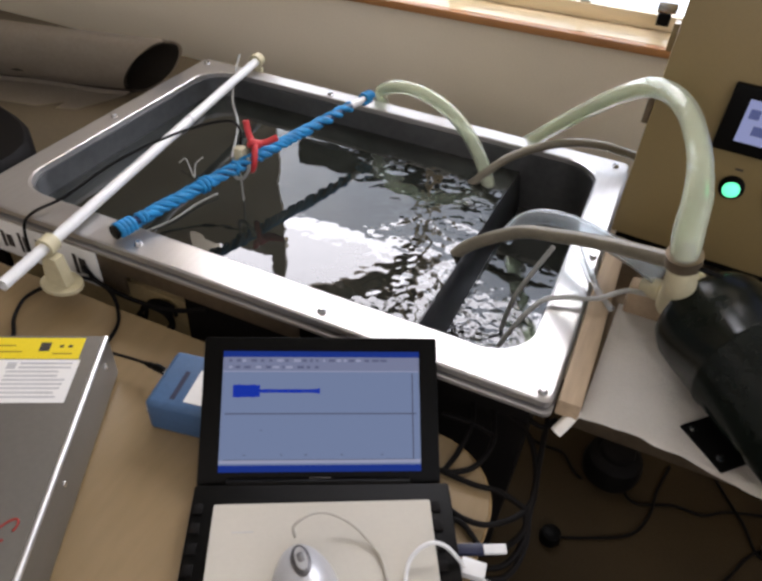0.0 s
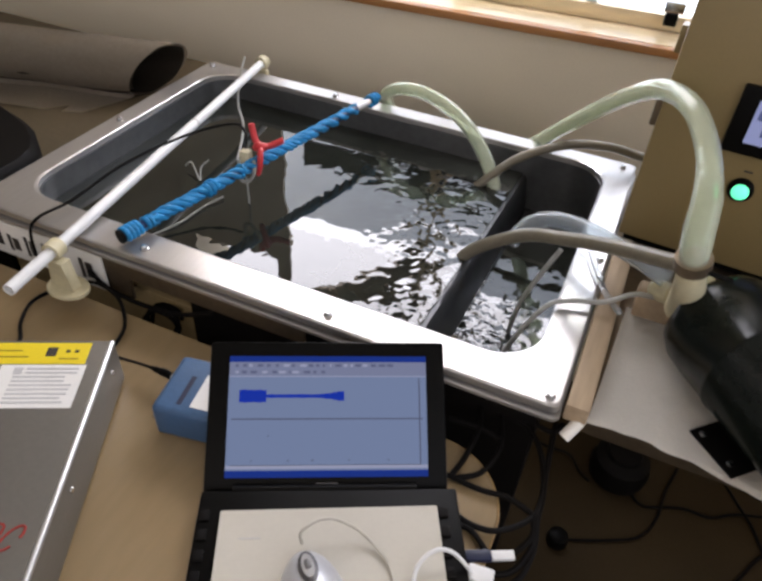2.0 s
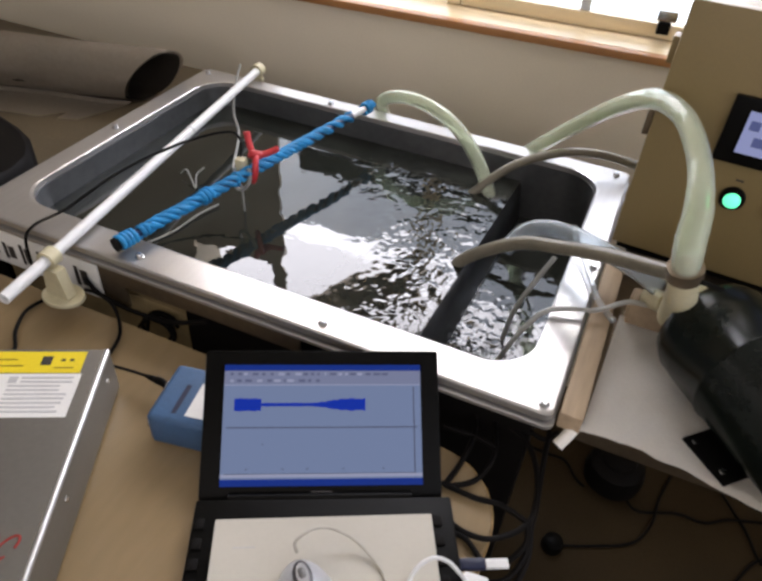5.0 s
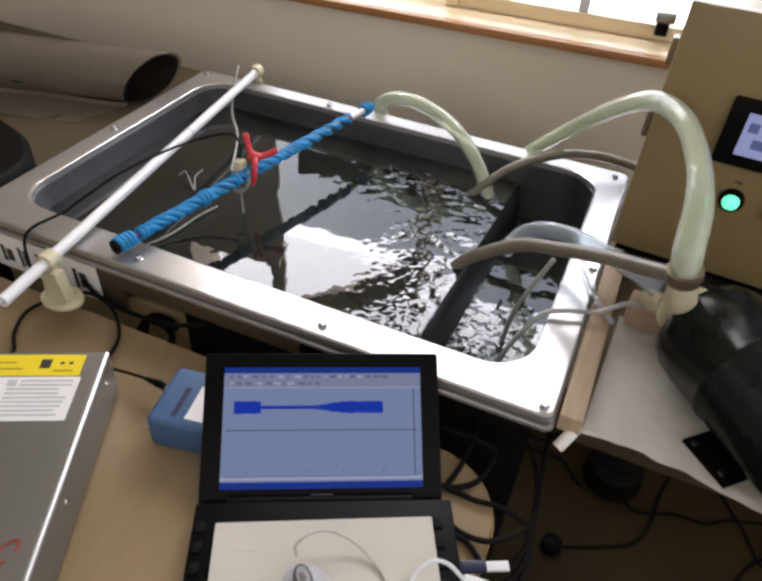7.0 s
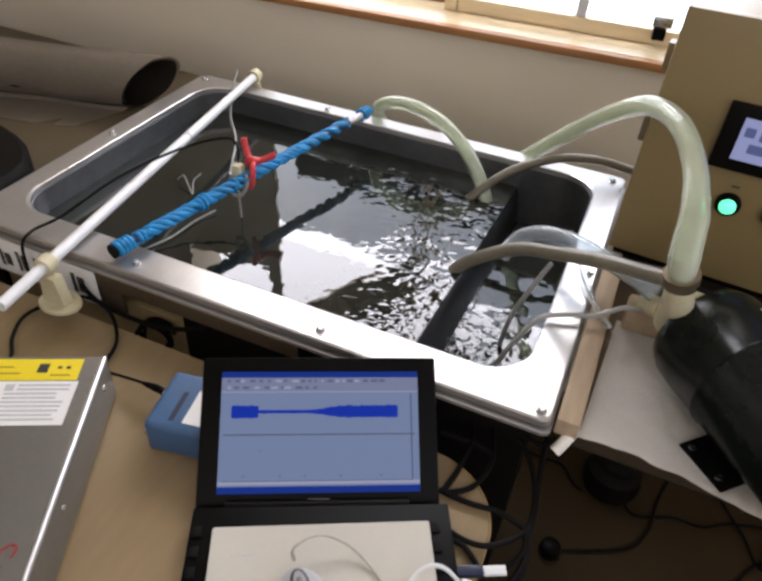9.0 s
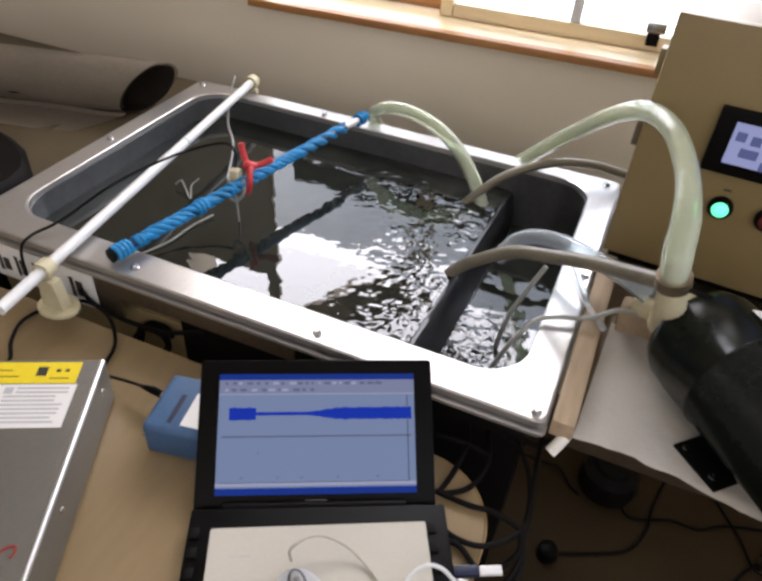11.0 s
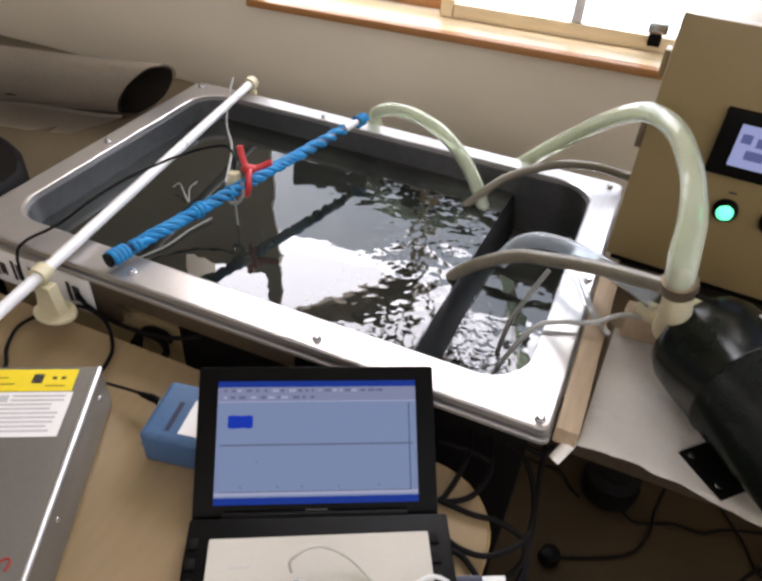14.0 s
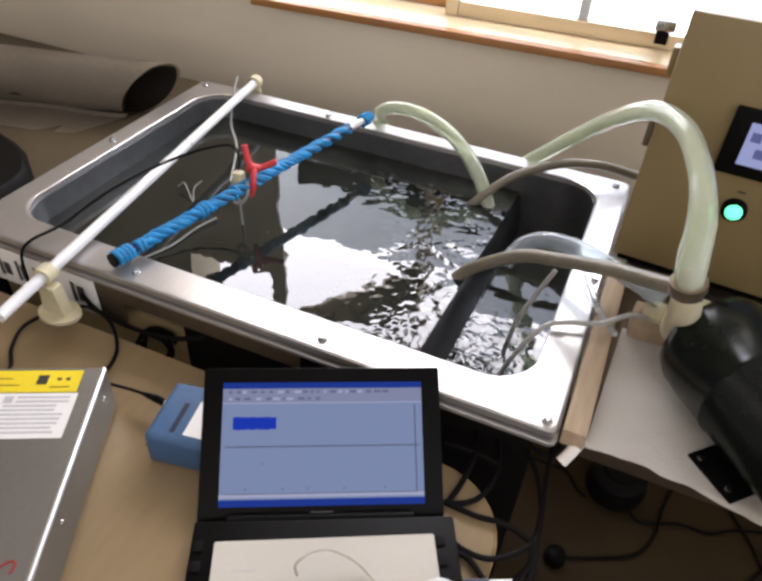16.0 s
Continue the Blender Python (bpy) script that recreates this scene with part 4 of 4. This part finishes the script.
for lx, m, nm in ((0.126, GREEN_LAMP, "glowing green indicator lamp"), (0.185, RED_DARK, "unlit dark red push button")):
    lm = part("indicator" if m is GREEN_LAMP else "push_button", lathe([(0.016, 0), (0.016, 0.006), (0.0135, 0.009), (0.0115, 0.009)], 24, pose(lx, -0.0125, 0.122, 90)), BLACK, cab, "black lamp collar")
    part("lens", lathe([(0.0108, 0.006), (0.0106, 0.011), (0.007, 0.014), (0.002, 0.015)], 24, pose(lx, -0.0125, 0.122, 90)), m, lm, nm)
part("marking", box(0.121, -0.0129, 0.146, 0.131, -0.0122, 0.1485), INK, cab, smooth=False)

# ---- beyond the tank: shelf, rolled wrapping, chair ----
shelf = empty("side_board", pose(-0.5, 0.2, 0), "dark hardboard side table beside the tank", "table")
part("top", box(-0.5, -0.19, 0.765, 0.47, 0.50, 0.785, 0.002), BOARD, shelf)
for lx in (-0.45, 0.42):
    for ly in (-0.15, 0.33):
        part("leg", box(lx - 0.02, ly - 0.02, 0, lx + 0.02, ly + 0.02, 0.7648), BLACK, shelf)
cy, cz, cr = 0.50, 0.846, 0.060
roll = empty("rolled_wrapping", pose(-0.45, 0.4, 0.786), "grey-brown sheet curled into an open roll", "roll")
RO = pose(0.45, -0.4, -0.786)


def curl(r, a0, a1, flat):
    prof = [(0.36, 0.7865), (0.42, 0.787), (0.46, 0.789)] if flat else []
    prof += [(cy + r * math.cos(radians(a)), cz + r * math.sin(radians(a))) for a in range(a0, a1, 9)]
    bm = bmesh.new()
    rows = []
    for i in range(25):
        k = i / 24
        rows.append([bm.verts.new((-0.088 + ((y - cy) * 0.4 + (z - cz) * 0.6) * (1 - k) - k * 0.8 + 0.006 * noise.noise(Vector((j * 0.1, k, 0))), y - 0.22 * k + 0.004 * noise.noise(Vector((k * 5, j * 0.2, 2))), z + 0.003 * noise.noise(Vector((k * 6, j * 0.25, 9))))) for j, (y, z) in enumerate(prof)])
    for a, b in zip(rows, rows[1:]):
        for j in range(len(prof) - 1):
            bm.faces.new((a[j], a[j + 1], b[j + 1], b[j]))
    bmesh.ops.solidify(bm, geom=bm.faces, thickness=0.0015)
    bmesh.ops.transform(bm, matrix=RO, verts=bm.verts)
    return bm


part("sheet", curl(cr, -125, 232, True), BROWN_PAPER, roll)
# Dark inner layer added to give the shade inside the roll.
part("inner_shade", curl(cr - 0.005, -120, 226, False), ROLL_SHADE, roll, "added dark layer for the shade inside the roll")
single("black_case", plate([(-0.024, 0.0), (-0.024, 0.085), (-0.034, 0.12), (-0.06, 0.15), (-0.10, 0.18), (-0.147, 0.20), (-0.213, 0.217), (-0.40, 0.22), (-0.40, 0.0)], 0.7855, 0.858, 0.012), BLACK_MATT, "rounded black case lying on the side table", "case")

# ---- floor clutter ----
adapter = empty("floor_pump", pose(1.068, 0.615, 0), "round black motor unit on the floor", "machine")
part("body", lathe([(0.055, 0), (0.068, 0.01), (0.072, 0.04), (0.066, 0.07), (0.045, 0.085)], 28), BLACK_MATT, adapter)
part("collar", lathe([(0.044, 0.0852), (0.04, 0.095), (0.02, 0.10)], 20), BLACK_MATT, adapter)
single("plug_block", lathe([(0.022, 0), (0.025, 0.008), (0.022, 0.03), (0.014, 0.034)], 18, pose(0.972, 0.366, 0)), BLACK, "small black plug block on the floor", "plug")
for pts in ([(1.103, 0.581, 0.006), (1.143, 0.549, 0.006), (1.23, 0.584, 0.006), (1.298, 0.589, 0.006), (1.373, 0.633, 0.006), (1.6, 0.70, 0.006)],
            [(0.985, 0.374, 0.006), (1.062, 0.409, 0.006), (1.144, 0.458, 0.006), (1.179, 0.531, 0.006), (1.188, 0.608, 0.006), (1.21, 0.70, 0.006)],
            [(1.30, 0.75, 0.006), (1.325, 0.706, 0.006), (1.362, 0.649, 0.006), (1.391, 0.606, 0.006), (1.42, 0.54, 0.006), (1.45, 0.53, 0.006)],
            [(1.34, 0.41, 0.006), (1.368, 0.458, 0.006), (1.415, 0.537, 0.006), (1.5, 0.6, 0.006)],
            [(0.86, 0.62, 0.006), (0.898, 0.617, 0.006), (0.949, 0.617, 0.006), (0.985, 0.575, 0.006), (1.01, 0.56, 0.006)]):
    single("floor_cable", tube(pts, 0.0034, 8), BLACK_MATT, "black cable lying on the floor", "cable")
for pts in ([(0.774, 0.016, 0.792), (0.786, 0.004, 0.776), (0.795, -0.029, 0.776), (0.793, -0.073, 0.776), (0.787, -0.105, 0.776)],
            [(0.793, 0.024, 0.792), (0.809, 0.012, 0.776), (0.822, -0.024, 0.776), (0.826, -0.053, 0.776), (0.816, -0.087, 0.776), (0.795, -0.105, 0.776), (0.782, -0.108, 0.776)],
            [(0.788, -0.108, 0.776), (0.823, -0.109, 0.776), (0.85, -0.105, 0.776), (0.874, -0.11, 0.776), (0.886, -0.117, 0.776), (0.889, -0.135, 0.765), (0.87, -0.16, 0.75), (0.84, -0.17, 0.7412)],
            [(0.799, -0.147, 0.776), (0.824, -0.154, 0.776), (0.85, -0.151, 0.776), (0.872, -0.134, 0.776), (0.886, -0.114, 0.776)],
            [(0.807, 0.024, 0.792), (0.819, 0.012, 0.776), (0.85, -0.001, 0.776), (0.872, -0.03, 0.776), (0.885, -0.068, 0.776), (0.888, -0.1, 0.776), (0.886, -0.117, 0.776), (0.893, -0.14, 0.76), (0.88, -0.17, 0.745), (0.845, -0.185, 0.7412)],
            [(0.878, 0.021, 0.776), (0.881, -0.018, 0.776), (0.885, -0.06, 0.776), (0.889, -0.093, 0.776), (0.89, -0.119, 0.776), (0.896, -0.145, 0.755), (0.885, -0.18, 0.742), (0.84, -0.2, 0.7412)],
            [(0.807, -0.161, 0.776), (0.829, -0.161, 0.776), (0.854, -0.179, 0.776)],
            [(0.756, -0.03, 0.776), (0.781, -0.028, 0.776), (0.806, -0.028, 0.776), (0.826, -0.034, 0.776)],
            [(0.803, 0.026, 0.792), (0.815, 0.014, 0.776), (0.85, 0.011, 0.776), (0.876, 0.007, 0.776), (0.887, 0.025, 0.776)]):
    single("power_cable", tube(pts, 0.0034, 8), BLACK_MATT, "black cable looped at the table's corner", "cable")
single("cable_coil", tube([(0.30 + 0.030 * math.cos(a * 0.7) + 0.004 * math.sin(a * 1.9), -0.002 - 0.0006 * a, 0.722 + 0.030 * math.sin(a * 0.7) + 0.4 * 0.030 * math.cos(a * 0.7)) for a in range(30)], 0.0032, 7, per=3), BLACK_MATT, "dark cable coiled against the tank's front", "cable")
single("tank_lead", tube([(0.20, -0.03, 0.80), (0.22, -0.028, 0.775), (0.28, -0.03, 0.768), (0.35, -0.028, 0.775), (0.41, -0.026, 0.80)], 0.0035, 8), BLACK_MATT, "black lead slung under the tank rim", "cable")


def motions():
    """The ripples drift and the trace on the display is drawn."""
    for n, (ob, c, seed) in enumerate(moving_water):
        rows = []
        for k in range(0, 65):
            t = k * 0.25
            a = 2 * math.pi * t * (0.55 + 0.13 * n) + seed
            rows.append((t, pose(c.x + 0.0055 * math.cos(a), c.y + 0.0055 * math.sin(a * 1.31 + 1), c.z + 0.0003 * math.sin(a * 1.7))))
        walk(ob, rows)
    for ob, times in TRACE:
        rows, low, high = [], pose(0, 0, 0), pose(0, 0, 0.0008)
        first = times[0][0] <= 0.05
        rows.append((0.0, high if first else low))
        for a, b in times:
            if a > 0.05:
                rows += [(a - 0.04, low), (a, high)]
            if b < 16:
                rows += [(b, high), (b + 0.04, low)]
        last = high if times[-1][1] > 16 and times[-1][0] < 16 else low
        rows = [r for r in rows if r[0] < 15.95]
        rows.append((16.0, last))
        walk(ob, rows)


motions()
